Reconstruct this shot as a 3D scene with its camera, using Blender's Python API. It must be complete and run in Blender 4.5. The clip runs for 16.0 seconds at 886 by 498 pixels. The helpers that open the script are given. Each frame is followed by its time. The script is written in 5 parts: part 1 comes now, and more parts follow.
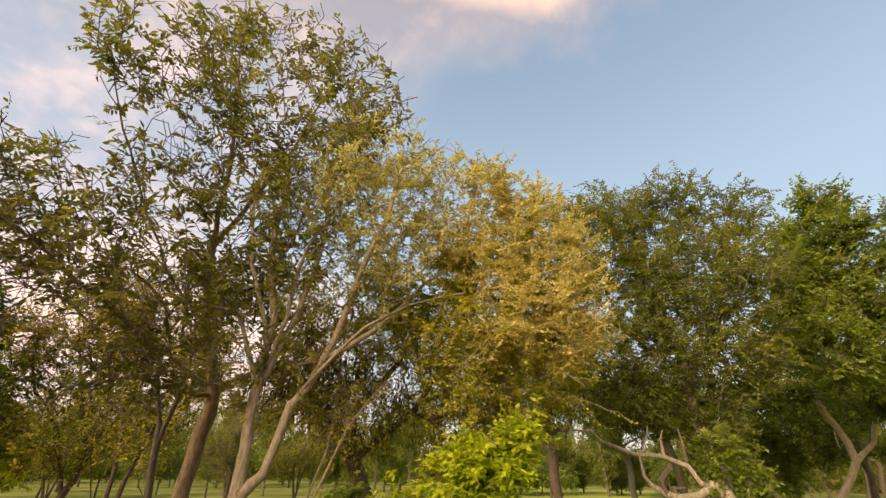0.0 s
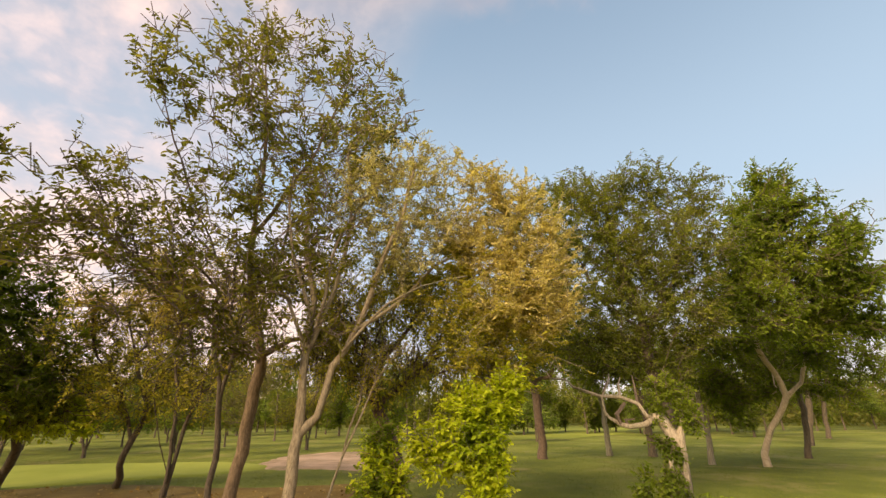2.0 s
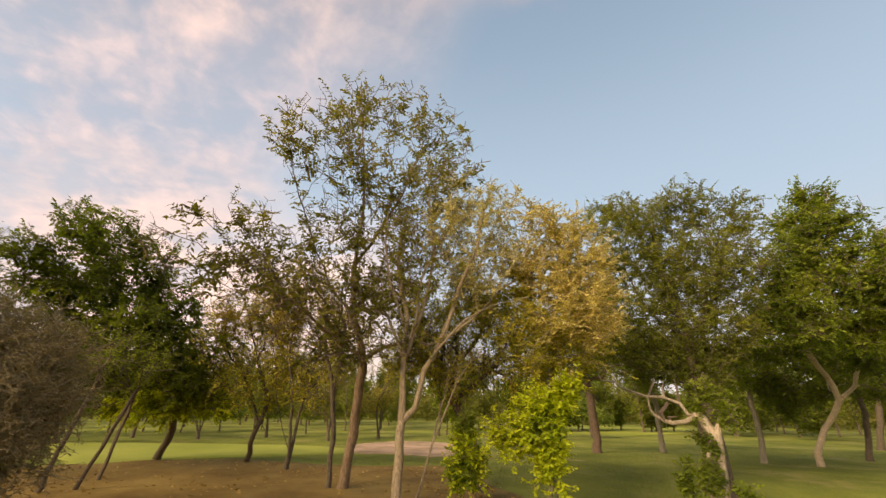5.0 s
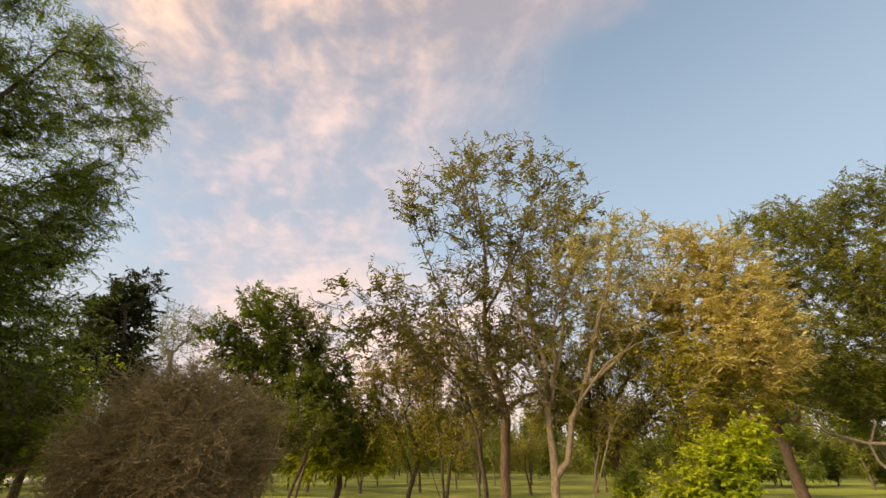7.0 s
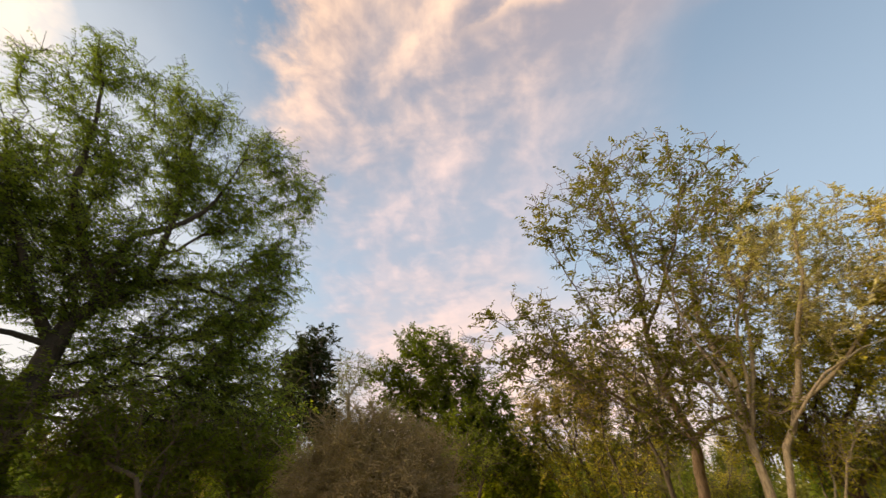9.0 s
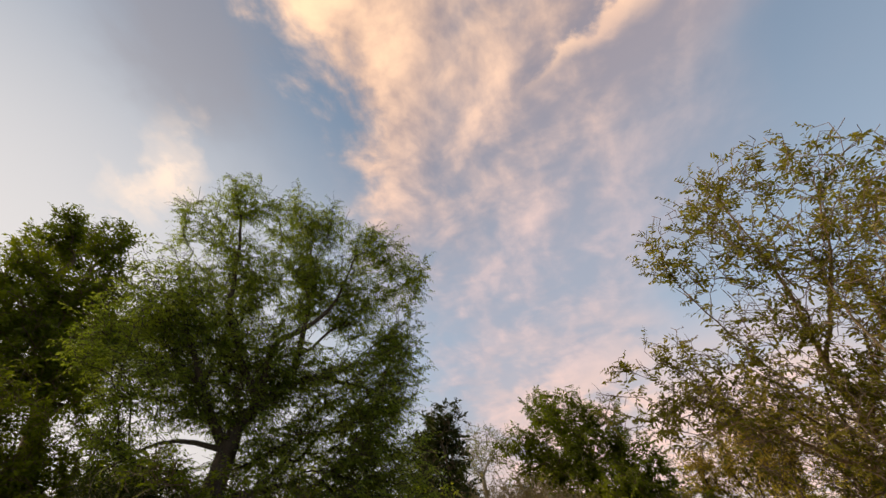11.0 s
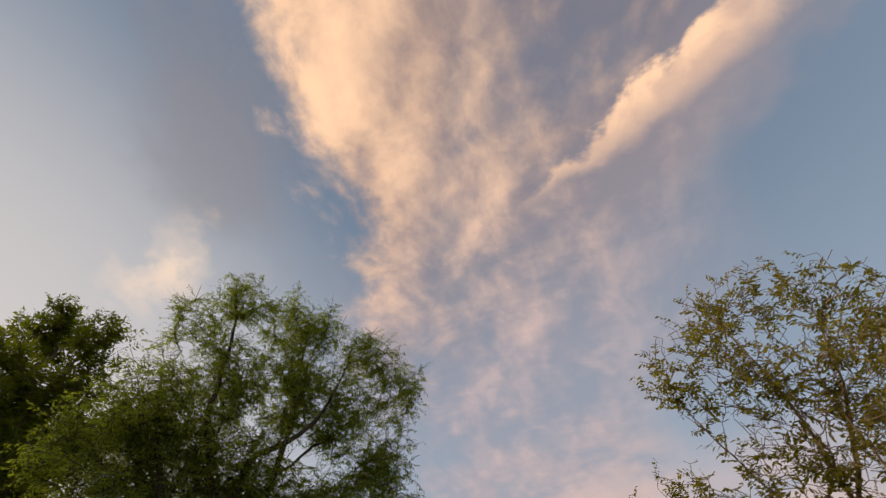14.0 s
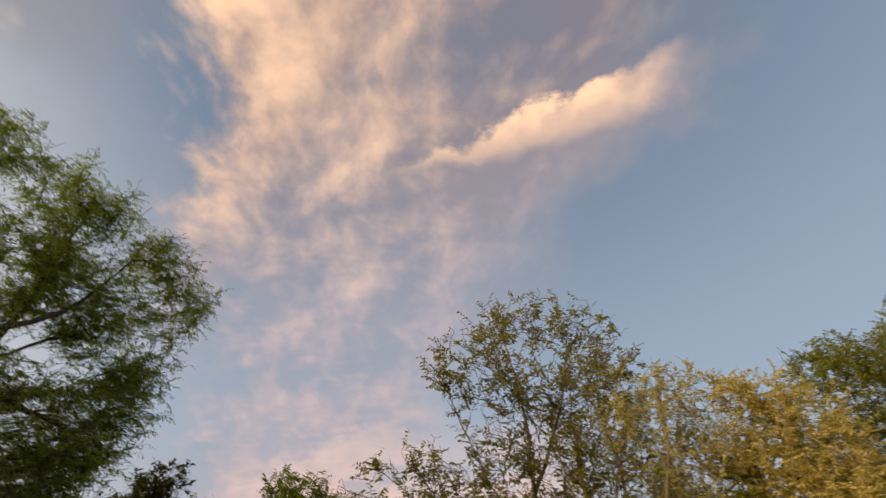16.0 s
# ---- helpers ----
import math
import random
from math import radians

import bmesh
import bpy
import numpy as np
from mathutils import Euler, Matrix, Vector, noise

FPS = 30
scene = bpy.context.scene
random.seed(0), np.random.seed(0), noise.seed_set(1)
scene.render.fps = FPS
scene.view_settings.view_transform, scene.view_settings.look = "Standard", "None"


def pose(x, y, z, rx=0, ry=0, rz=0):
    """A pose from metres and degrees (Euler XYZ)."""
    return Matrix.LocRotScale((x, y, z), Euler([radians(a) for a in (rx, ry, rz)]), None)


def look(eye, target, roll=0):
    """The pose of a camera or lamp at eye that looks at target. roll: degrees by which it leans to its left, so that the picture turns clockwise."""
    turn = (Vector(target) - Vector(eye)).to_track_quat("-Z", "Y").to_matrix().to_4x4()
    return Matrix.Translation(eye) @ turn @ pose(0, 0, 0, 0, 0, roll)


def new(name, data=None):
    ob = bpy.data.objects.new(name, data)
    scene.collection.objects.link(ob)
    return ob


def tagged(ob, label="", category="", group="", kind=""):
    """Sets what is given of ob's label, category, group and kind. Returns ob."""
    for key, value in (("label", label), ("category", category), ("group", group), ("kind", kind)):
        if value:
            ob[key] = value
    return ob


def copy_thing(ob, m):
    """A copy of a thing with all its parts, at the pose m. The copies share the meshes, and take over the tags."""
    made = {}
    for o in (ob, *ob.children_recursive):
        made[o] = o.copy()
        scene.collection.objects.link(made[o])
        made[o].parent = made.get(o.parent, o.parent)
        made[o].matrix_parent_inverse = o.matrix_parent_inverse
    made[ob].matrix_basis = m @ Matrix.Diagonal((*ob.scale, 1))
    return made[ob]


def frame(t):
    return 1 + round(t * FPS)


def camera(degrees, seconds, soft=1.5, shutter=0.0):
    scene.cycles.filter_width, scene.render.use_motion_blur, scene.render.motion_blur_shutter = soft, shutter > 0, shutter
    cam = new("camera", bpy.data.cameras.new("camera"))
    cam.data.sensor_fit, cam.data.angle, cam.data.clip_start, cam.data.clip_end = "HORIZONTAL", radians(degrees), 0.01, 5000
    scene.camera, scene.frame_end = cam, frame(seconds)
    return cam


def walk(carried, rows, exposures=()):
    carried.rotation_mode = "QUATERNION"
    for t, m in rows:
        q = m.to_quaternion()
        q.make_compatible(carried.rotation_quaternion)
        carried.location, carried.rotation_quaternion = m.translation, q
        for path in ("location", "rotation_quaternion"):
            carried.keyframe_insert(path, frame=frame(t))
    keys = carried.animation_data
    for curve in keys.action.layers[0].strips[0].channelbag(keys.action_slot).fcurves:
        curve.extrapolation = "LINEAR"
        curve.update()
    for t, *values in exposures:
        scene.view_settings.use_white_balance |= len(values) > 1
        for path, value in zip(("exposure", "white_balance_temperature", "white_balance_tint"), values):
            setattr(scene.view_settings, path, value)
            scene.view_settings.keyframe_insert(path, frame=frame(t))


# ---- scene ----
cam = camera(93.0, 16.0, soft=1.4, shutter=0.3)
# seconds, place, yaw, pitch and roll
ROWS = [
    (0, -0, 0.001, 1.665, 0, 27.749, 0.988),
    (0.5, -0.036, -0.327, 1.628, -0.388, 26.619, 0.528),
    (1, -0.083, -0.666, 1.605, -1.063, 25.183, -0.038),
    (1.5, -0.186, -1.057, 1.583, -1.574, 23.074, -0.438),
    (2, -0.293, -1.497, 1.583, -1.724, 21.651, -0.505),
    (2.5, -0.405, -2.111, 1.567, -1.904, 20.225, -0.413),
    (3, -0.537, -2.822, 1.55, -2.262, 18.791, -0.227),
    (3.2, -0.588, -3.051, 1.553, -2.325, 18.462, -0.011),
    (5.3, -0.716, -3.42, 1.545, 7.641, 21.954, 0.287),
    (5.5, -0.716, -3.447, 1.548, 9.359, 22.631, -0.209),
    (6, -0.712, -3.496, 1.561, 13.962, 24.446, -0.42),
    (6.5, -0.72, -3.519, 1.573, 18.62, 25.885, -0.189),
    (7, -0.744, -3.528, 1.579, 23.226, 26.896, 0.306),
    (7.5, -0.765, -3.542, 1.583, 27.823, 27.701, 0.886),
    (8, -0.784, -3.561, 1.585, 32.84, 28.656, 1.361),
    (8.5, -0.798, -3.597, 1.586, 38.258, 29.527, 1.463),
    (9, -0.812, -3.647, 1.575, 43.678, 30.533, 0.897),
    (9.5, -0.842, -3.719, 1.568, 48.279, 31.594, -0.041),
    (10, -0.877, -3.792, 1.569, 52.735, 33.206, -0.681),
    (10.2, -0.889, -3.823, 1.571, 54.39, 34.182, -0.723),
    (12.3, -0.901, -3.918, 1.605, 65.119, 46.305, 0.658),
    (12.5, -0.898, -3.92, 1.611, 65.181, 47.49, 0.878),
    (13, -0.887, -3.923, 1.628, 64.577, 50.28, 1.17),
    (13.5, -0.887, -3.932, 1.64, 62.594, 52.306, 1.464),
    (14, -0.884, -3.946, 1.65, 59.133, 53.472, 1.601),
    (14.5, -0.866, -3.948, 1.662, 53.44, 53.655, 1.037),
    (15, -0.812, -3.92, 1.664, 45.884, 52.51, 0.329),
    (15.5, -0.731, -3.865, 1.67, 36.857, 50.577, -0.631),
    (16, -0.643, -3.803, 1.66, 27.567, 47.817, -1.869),
]
EXPOSURES = [(0.0, 0.5, 6830, 10), (3.0, 0.47, 6830, 10), (5.5, 0.34, 7080, 12), (8.0, 0.32, 6750, 10), (10.0, 0.2, 6750, 11), (12.5, -0.3, 6860, 16), (14.5, -0.36, 6860, 14), (15.0, -0.34, 6880, 15), (16.0, -0.22, 6830, 14)]
walk(cam, [(t, pose(x, y, z, 90 + pitch, 0, yaw) @ pose(0, 0, 0, 0, 0, roll)) for t, x, y, z, yaw, pitch, roll in ROWS], EXPOSURES)

# ---- sky and sun: the sun is just down behind the camera's left, clouds still lit ----
SUN_AZ, SUN_EL = 140.0, 5.0      # degrees from +y towards -x, and above the horizon
world = bpy.data.worlds.new("evening_sky")
scene.world = world
world.use_nodes = True
wt = world.node_tree
wt.nodes.clear()


class Net:
    """Short hand for wiring shader nodes."""

    def __init__(self, tree):
        self.t = tree

    def node(self, kind):
        return self.t.nodes.new(kind)

    def feed(self, sock, v):
        if isinstance(v, bpy.types.NodeSocket):
            self.t.links.new(v, sock)
        else:
            sock.default_value = v

    def math(self, op, a, b=0.0, c=0.0, clamp=False):
        n = self.node("ShaderNodeMath")
        n.operation, n.use_clamp = op, clamp
        for s, v in zip(n.inputs, (a, b, c)):
            self.feed(s, v)
        return n.outputs[0]

    def span(self, v, a, b, lo=0.0, hi=1.0):
        n = self.node("ShaderNodeMapRange")
        n.interpolation_type = "SMOOTHSTEP"
        for s, x in zip(n.inputs, (v, a, b, lo, hi)):
            self.feed(s, x)
        return n.outputs[0]

    def mix(self, f, a, b, how="MIX"):
        n = self.node("ShaderNodeMix")
        n.data_type, n.blend_type = "RGBA", how
        self.feed(n.inputs[0], f)
        self.feed(n.inputs[6], (*a, 1) if isinstance(a, tuple) else a)
        self.feed(n.inputs[7], (*b, 1) if isinstance(b, tuple) else b)
        return n.outputs[2]

    def noise(self, vec, scale, detail=4.0, rough=0.55, distort=0.0):
        n = self.node("ShaderNodeTexNoise")
        if vec is not None:
            self.feed(n.inputs["Vector"], vec)
        for k, v in (("Scale", scale), ("Detail", detail), ("Roughness", rough), ("Distortion", distort)):
            n.inputs[k].default_value = v
        return n.outputs["Fac"]


def sky():
    w = Net(wt)
    co = w.node("ShaderNodeTexCoord").outputs["Generated"]
    sep = w.node("ShaderNodeSeparateXYZ")
    w.feed(sep.inputs[0], co)
    x, y, z = sep.outputs
    air = w.node("ShaderNodeTexSky")
    air.sky_type, air.sun_disc = "NISHITA", False
    air.sun_elevation, air.sun_rotation = radians(SUN_EL), radians(-SUN_AZ)
    air.altitude, air.air_density, air.dust_density, air.ozone_density = 200, 1.0, 1.6, 1.5
    # the dome's own light, evened out by the high thin haze
    haze_low = w.mix(w.span(z, -0.02, 0.45), (0.72, 0.68, 0.66), (0.425, 0.56, 0.72))
    haze = w.mix(w.span(z, 0.35, 0.95), haze_low, (0.205, 0.30, 0.435))
    glow = w.span(w.math("ADD", w.math("MULTIPLY", x, -0.83), w.math("MULTIPLY", y, -0.45)), 0.42, 0.92)
    haze = w.mix(w.math("MULTIPLY", glow, 0.85), haze, (0.98, 0.94, 0.90))
    dusk = w.span(w.math("ADD", w.math("MULTIPLY", x, -0.64), w.math("MULTIPLY", y, -0.77)), 0.84, 1.0)
    haze = w.mix(dusk, haze, (2.6, 1.9, 1.2))
    air_c = w.mix(1.0, air.outputs[0], (0.07, 0.07, 0.07), "MULTIPLY")
    clear = w.mix(0.88, air_c, haze)
    # the cloud sheet, seen in perspective
    zz = w.math("ADD", w.math("MAXIMUM", z, 0.0), 0.12)
    u, v = w.math("DIVIDE", x, zz), w.math("DIVIDE", y, zz)
    across = w.math("ADD", w.math("MULTIPLY", u, 0.68), w.math("MULTIPLY", v, 0.74))
    along = w.math("ADD", w.math("MULTIPLY", u, -0.74), w.math("MULTIPLY", v, 0.68))

    def flat(a, b):
        c = w.node("ShaderNodeCombineXYZ")
        w.feed(c.inputs[0], a), w.feed(c.inputs[1], b)
        return c.outputs[0]

    # billows drawn out a little along the band, bent by a slow swirl
    swirl = w.noise(flat(across, along), 2.6, 3, 0.5)
    swirl_b = w.noise(flat(w.math("ADD", across, 7.3), along), 2.6, 3, 0.5)
    bent_a = w.math("ADD", across, w.math("MULTIPLY", w.math("ADD", swirl, -0.5), 0.15))
    bent_b = w.math("ADD", w.math("MULTIPLY", along, 0.85), w.math("MULTIPLY", w.math("ADD", swirl_b, -0.5), 0.15))
    cloth = flat(bent_a, bent_b)
    broad = w.noise(cloth, 1.9, 3, 0.5)
    puffs = w.noise(cloth, 3.5, 6, 0.54)
    curls = w.noise(cloth, 9.5, 6, 0.56)
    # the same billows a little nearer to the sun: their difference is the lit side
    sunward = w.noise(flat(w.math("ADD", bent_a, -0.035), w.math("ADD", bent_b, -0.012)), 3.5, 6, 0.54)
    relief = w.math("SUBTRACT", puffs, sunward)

    def off(n, k):
        return w.math("MULTIPLY", w.math("ADD", n, -0.5), k)

    torn = w.math("ADD", off(puffs, 0.42), off(curls, 0.30))
    edge = w.math("ADD", across, torn)
    loose = w.span(along, 0.45, 1.3)
    crisp, faint = w.span(edge, -0.43, -0.27), w.span(edge, -0.72, -0.10)
    left = w.math("ADD", crisp, w.math("MULTIPLY", loose, w.math("SUBTRACT", faint, crisp)))
    right = w.span(w.math("ADD", across, w.math("ADD", off(broad, 0.5), off(puffs, 0.4))), 0.70, 0.22)
    body = w.math("MULTIPLY", left, right)
    mass = w.math("ADD", w.math("MULTIPLY", broad, 0.30), w.math("ADD", w.math("MULTIPLY", puffs, 0.50), w.math("MULTIPLY", curls, 0.20)))
    holes = w.span(mass, 0.38, 0.58)
    thick = w.span(w.math("ADD", across, w.math("MULTIPLY", along, 0.35)), 0.32, -0.05)
    cover = w.math("MULTIPLY", body, w.math("MAXIMUM", thick, w.math("ADD", w.math("MULTIPLY_ADD", holes, 0.30, 0.66), w.math("MULTIPLY", loose, -0.12))))
    warm = w.span(w.math("ADD", along, w.math("MULTIPLY", across, 0.5)), 1.25, 0.15)
    core = w.math("MULTIPLY", w.span(edge, 0.30, -0.22), w.span(along, 1.05, 0.25))
    dusky = w.math("MULTIPLY", w.math("MULTIPLY", w.span(across, -0.10, 0.30), warm), -0.09)
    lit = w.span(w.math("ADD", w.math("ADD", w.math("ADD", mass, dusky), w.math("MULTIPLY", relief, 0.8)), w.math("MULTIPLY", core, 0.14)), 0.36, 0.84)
    gold = w.mix(warm, (0.93, 0.70, 0.66), (1.42, 0.94, 0.60))
    shade = w.mix(warm, (0.42, 0.43, 0.51), (0.295, 0.25, 0.28))
    cloud = w.mix(lit, shade, gold)

    def spot(cu, cv, ru, rv, turn_by, wild=1.2):
        du, dv = w.math("ADD", u, -cu), w.math("ADD", v, -cv)
        a = w.math("DIVIDE", w.math("ADD", w.math("MULTIPLY", du, math.cos(turn_by)), w.math("MULTIPLY", dv, math.sin(turn_by))), ru)
        b = w.math("DIVIDE", w.math("ADD", w.math("MULTIPLY", du, -math.sin(turn_by)), w.math("MULTIPLY", dv, math.cos(turn_by))), rv)
        d = w.math("SQRT", w.math("ADD", w.math("MULTIPLY", a, a), w.math("MULTIPLY", b, b)))
        return w.span(w.math("ADD", d, w.math("ADD", off(puffs, wild), off(curls, wild))), 1.1, 0.2)

    # the bright bar crossing the band: a crisp sunlit rim, fraying away from it
    deep = w.math("ADD", w.math("ADD", v, -0.432), w.math("ADD", w.math("MULTIPLY", u, -0.05), w.math("ADD", off(puffs, 0.15), off(curls, 0.10))))
    girth = w.span(u, -0.34, 0.10, 0.035, 0.125)
    bar = w.math("MULTIPLY", w.span(deep, 0.0, 0.022), w.span(w.math("DIVIDE", deep, girth), 1.15, 0.25))
    bar = w.math("MULTIPLY", bar, w.math("MULTIPLY", w.span(u, -0.42, -0.08), w.span(w.math("ADD", u, off(puffs, 0.3)), 0.34, 0.14)))
    gap = spot(-0.07, 0.30, 0.22, 0.13, radians(25), 1.0)
    halo = spot(-0.02, 0.54, 0.44, 0.18, radians(2))
    puff = spot(-0.98, -0.25, 0.20, 0.12, radians(20), 1.8)
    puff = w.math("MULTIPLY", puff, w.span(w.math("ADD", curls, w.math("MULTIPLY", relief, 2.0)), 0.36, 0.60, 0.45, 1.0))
    pall = spot(-0.56, -0.24, 0.40, 0.22, radians(-25), 0.8)
    sky_c = w.mix(w.math("MULTIPLY", pall, 0.6), clear, (0.335, 0.325, 0.36))
    sky_c = w.mix(w.math("MULTIPLY", halo, 0.5), sky_c, (0.50, 0.42, 0.44))
    sky_c = w.mix(w.math("MULTIPLY", cover, w.math("MULTIPLY_ADD", gap, -0.30, 0.97)), sky_c, cloud)
    sky_c = w.mix(w.math("MULTIPLY", bar, 0.95), sky_c, w.mix(w.span(curls, 0.35, 0.62), (0.95, 0.66, 0.50), (1.42, 0.95, 0.62)))
    sky_c = w.mix(w.math("MULTIPLY", puff, 0.8), sky_c, (1.20, 0.96, 0.76))
    # rosy distance low down behind the trees
    rosy = w.math("MULTIPLY", w.span(w.math("ADD", z, off(broad, 0.35)), 0.52, 0.22), w.span(w.math("DIVIDE", w.math("ADD", w.math("MULTIPLY", x, -0.54), w.math("MULTIPLY", y, 0.84)), w.math("SQRT", w.math("ADD", w.math("MULTIPLY", x, x), w.math("MULTIPLY", y, y)))), 0.90, 0.985))
    rosy = w.math("MULTIPLY", rosy, w.span(puffs, 0.36, 0.52, 0.35, 1.0))
    sky_c = w.mix(w.math("MULTIPLY", rosy, 0.78), sky_c, (1.04, 0.75, 0.64))
    back = w.node("ShaderNodeBackground")
    w.feed(back.inputs[0], sky_c)
    back.inputs[1].default_value = 1.0
    out = w.node("ShaderNodeOutputWorld")
    w.feed(out.inputs[0], back.outputs[0])


sky()
sun_data = bpy.data.lights.new("sun", "SUN")
sun_data.energy, sun_data.angle, sun_data.color = 5.3, radians(40), (1.0, 0.775, 0.50)
sun = new("sun", sun_data)
az, el = radians(SUN_AZ), radians(30)
sun.matrix_world = look((-60 * math.sin(az) * math.cos(el), 60 * math.cos(az) * math.cos(el), 60 * math.sin(el)), (0, 0, 0))


# ---- materials ----
def material(name, rough=0.8):
    m = bpy.data.materials.new(name)
    m.use_nodes = True
    n = Net(m.node_tree)
    b = m.node_tree.nodes["Principled BSDF"]
    b.inputs["Roughness"].default_value = rough
    return m, n, b


def ramp(n, fac, stops):
    r = n.node("ShaderNodeValToRGB")
    e = r.color_ramp.elements
    while len(e) < len(stops):
        e.new(0.5)
    for el_, (p, c) in zip(e, stops):
        el_.position, el_.color = p, (*c, 1)
    n.feed(r.inputs[0], fac)
    return r.outputs[0]


def leaf_material(name, tones, through_light=0.35, rough=0.55, patch=0.6):
    """Leaves: a tone for each leaf, clumps of paler growth, light coming through the blade."""
    m, n, b = material(name, rough)
    isl = n.node("ShaderNodeNewGeometry").outputs["Random Per Island"]
    co = n.node("ShaderNodeTexCoord").outputs["Object"]
    clump = n.noise(co, 0.9, 3)
    f = n.math("ADD", n.math("MULTIPLY", isl, 1 - patch), n.math("MULTIPLY", n.span(clump, 0.3, 0.7), patch))
    k = len(tones) - 1
    c = ramp(n, f, [(0.08 + 0.84 * i / k, t) for i, t in enumerate(tones)])
    n.feed(b.inputs["Base Color"], c)
    b.inputs["Specular IOR Level"].default_value = 0.15
    tr = n.node("ShaderNodeBsdfTranslucent")
    n.feed(tr.inputs[0], n.mix(1.0, c, (1.25, 1.3, 0.6), "MULTIPLY"))
    mx = n.node("ShaderNodeMixShader")
    mx.inputs[0].default_value = through_light
    n.feed(mx.inputs[1], b.outputs[0]), n.feed(mx.inputs[2], tr.outputs[0])
    n.feed(m.node_tree.nodes["Material Output"].inputs[0], mx.outputs[0])
    return m


def bark_material(name, dark, light, moss=0.0):
    m, n, b = material(name, 0.9)
    co = n.node("ShaderNodeTexCoord").outputs["Object"]
    mp = n.node("ShaderNodeMapping")
    mp.inputs["Scale"].default_value = (1, 1, 0.22)
    n.feed(mp.inputs[0], co)
    grain = n.noise(mp.outputs[0], 38, 6, 0.65, 0.4)
    stain = n.noise(co, 3.2, 4, 0.6)
    c = n.mix(n.span(grain, 0.3, 0.7), dark, light)
    c = n.mix(n.span(stain, 0.45, 0.75, 0, 0.6), c, tuple(0.55 * q for q in light))
    if moss:
        c = n.mix(n.span(n.noise(co, 5, 4), 0.5, 0.7, 0, moss), c, (0.10, 0.13, 0.05))
    n.feed(b.inputs["Base Color"], c)
    bump = n.node("ShaderNodeBump")
    bump.inputs["Strength"].default_value, bump.inputs["Distance"].default_value = 0.7, 0.02
    n.feed(bump.inputs["Height"], grain)
    n.feed(b.inputs["Normal"], bump.outputs[0])
    return m


def ground_material(name, tones, scale=1.0, fine=60.0, bump_size=0.02, worn=None):
    m, n, b = material(name, 0.95)
    co = n.node("ShaderNodeTexCoord").outputs["Object"]
    big = n.noise(co, 0.25 * scale, 4, 0.6)
    mid = n.noise(co, 2.2 * scale, 5, 0.65)
    small = n.noise(co, fine, 3, 0.7)
    f = n.math("ADD", n.math("MULTIPLY", n.span(big, 0.3, 0.7), 0.45), n.math("ADD", n.math("MULTIPLY", mid, 0.3), n.math("MULTIPLY", small, 0.3)))
    k = len(tones) - 1
    c = ramp(n, f, [(0.2 + 0.65 * i / k, t) for i, t in enumerate(tones)])
    if worn:
        c = n.mix(n.math("MULTIPLY", n.span(n.noise(co, 0.42, 4, 0.6), 0.52, 0.72), n.span(mid, 0.3, 0.6, 0.3, 0.75)), c, worn)
    n.feed(b.inputs["Base Color"], c)
    b.inputs["Specular IOR Level"].default_value = 0.15
    bump = n.node("ShaderNodeBump")
    bump.inputs["Strength"].default_value, bump.inputs["Distance"].default_value = 0.8, bump_size
    n.feed(bump.inputs["Height"], small)
    n.feed(b.inputs["Normal"], bump.outputs[0])
    return m


BARK_PALE = bark_material("pale_bark", (0.18, 0.135, 0.0836), (0.40, 0.32, 0.211))
BARK_RED = bark_material("reddish_bark", (0.13, 0.085, 0.0484), (0.32, 0.22, 0.132))
BARK_DARK = bark_material("dark_bark", (0.06, 0.045, 0.0308), (0.16, 0.12, 0.0792))
BARK_BLACK = bark_material("blackish_bark", (0.03, 0.024, 0.018), (0.085, 0.066, 0.05))
BARK_GREY = bark_material("grey_bark", (0.12, 0.10, 0.0748), (0.30, 0.26, 0.185), 0.3)
BARK_BROWN = bark_material("brown_twig_bark", (0.18, 0.14, 0.0748), (0.31, 0.25, 0.141))
BARK_TWIG = bark_material("purplish_twig_bark", (0.10, 0.07, 0.055), (0.24, 0.175, 0.14))
BARK_UMBER = bark_material("red_brown_bark", (0.075, 0.05, 0.034), (0.19, 0.125, 0.085))
BARK_TAN = bark_material("pale_tan_bark", (0.30, 0.23, 0.16), (0.56, 0.45, 0.34))
BARK_DEAD = bark_material("weathered_bark", (0.21, 0.165, 0.118), (0.52, 0.43, 0.325), 0.2)
LEAF_OLIVE = leaf_material("olive_leaves", [(0.10, 0.104, 0.022), (0.152, 0.154, 0.03), (0.212, 0.2, 0.042), (0.295, 0.255, 0.058)], 0.48)
LEAF_YELLOW = leaf_material("pale_yellow_leaves", [(0.31, 0.28, 0.10), (0.45, 0.40, 0.17), (0.56, 0.49, 0.25), (0.64, 0.56, 0.31)], 0.48, 0.55, 0.4)
LEAF_GOLD = leaf_material("golden_leaves", [(0.35, 0.295, 0.085), (0.49, 0.41, 0.15), (0.59, 0.49, 0.205), (0.66, 0.555, 0.26)], 0.5, 0.55, 0.35)
LEAF_MIXED = leaf_material("olive_and_yellow_leaves", [(0.174, 0.182, 0.017), (0.268, 0.26, 0.027), (0.428, 0.377, 0.0406), (0.603, 0.494, 0.0676)], 0.42, 0.55, 0.4)
LEAF_LIME = leaf_material("lime_leaves", [(0.20, 0.27, 0.0117), (0.38, 0.45, 0.0195), (0.54, 0.57, 0.0325), (0.15, 0.20, 0.013)], 0.45)
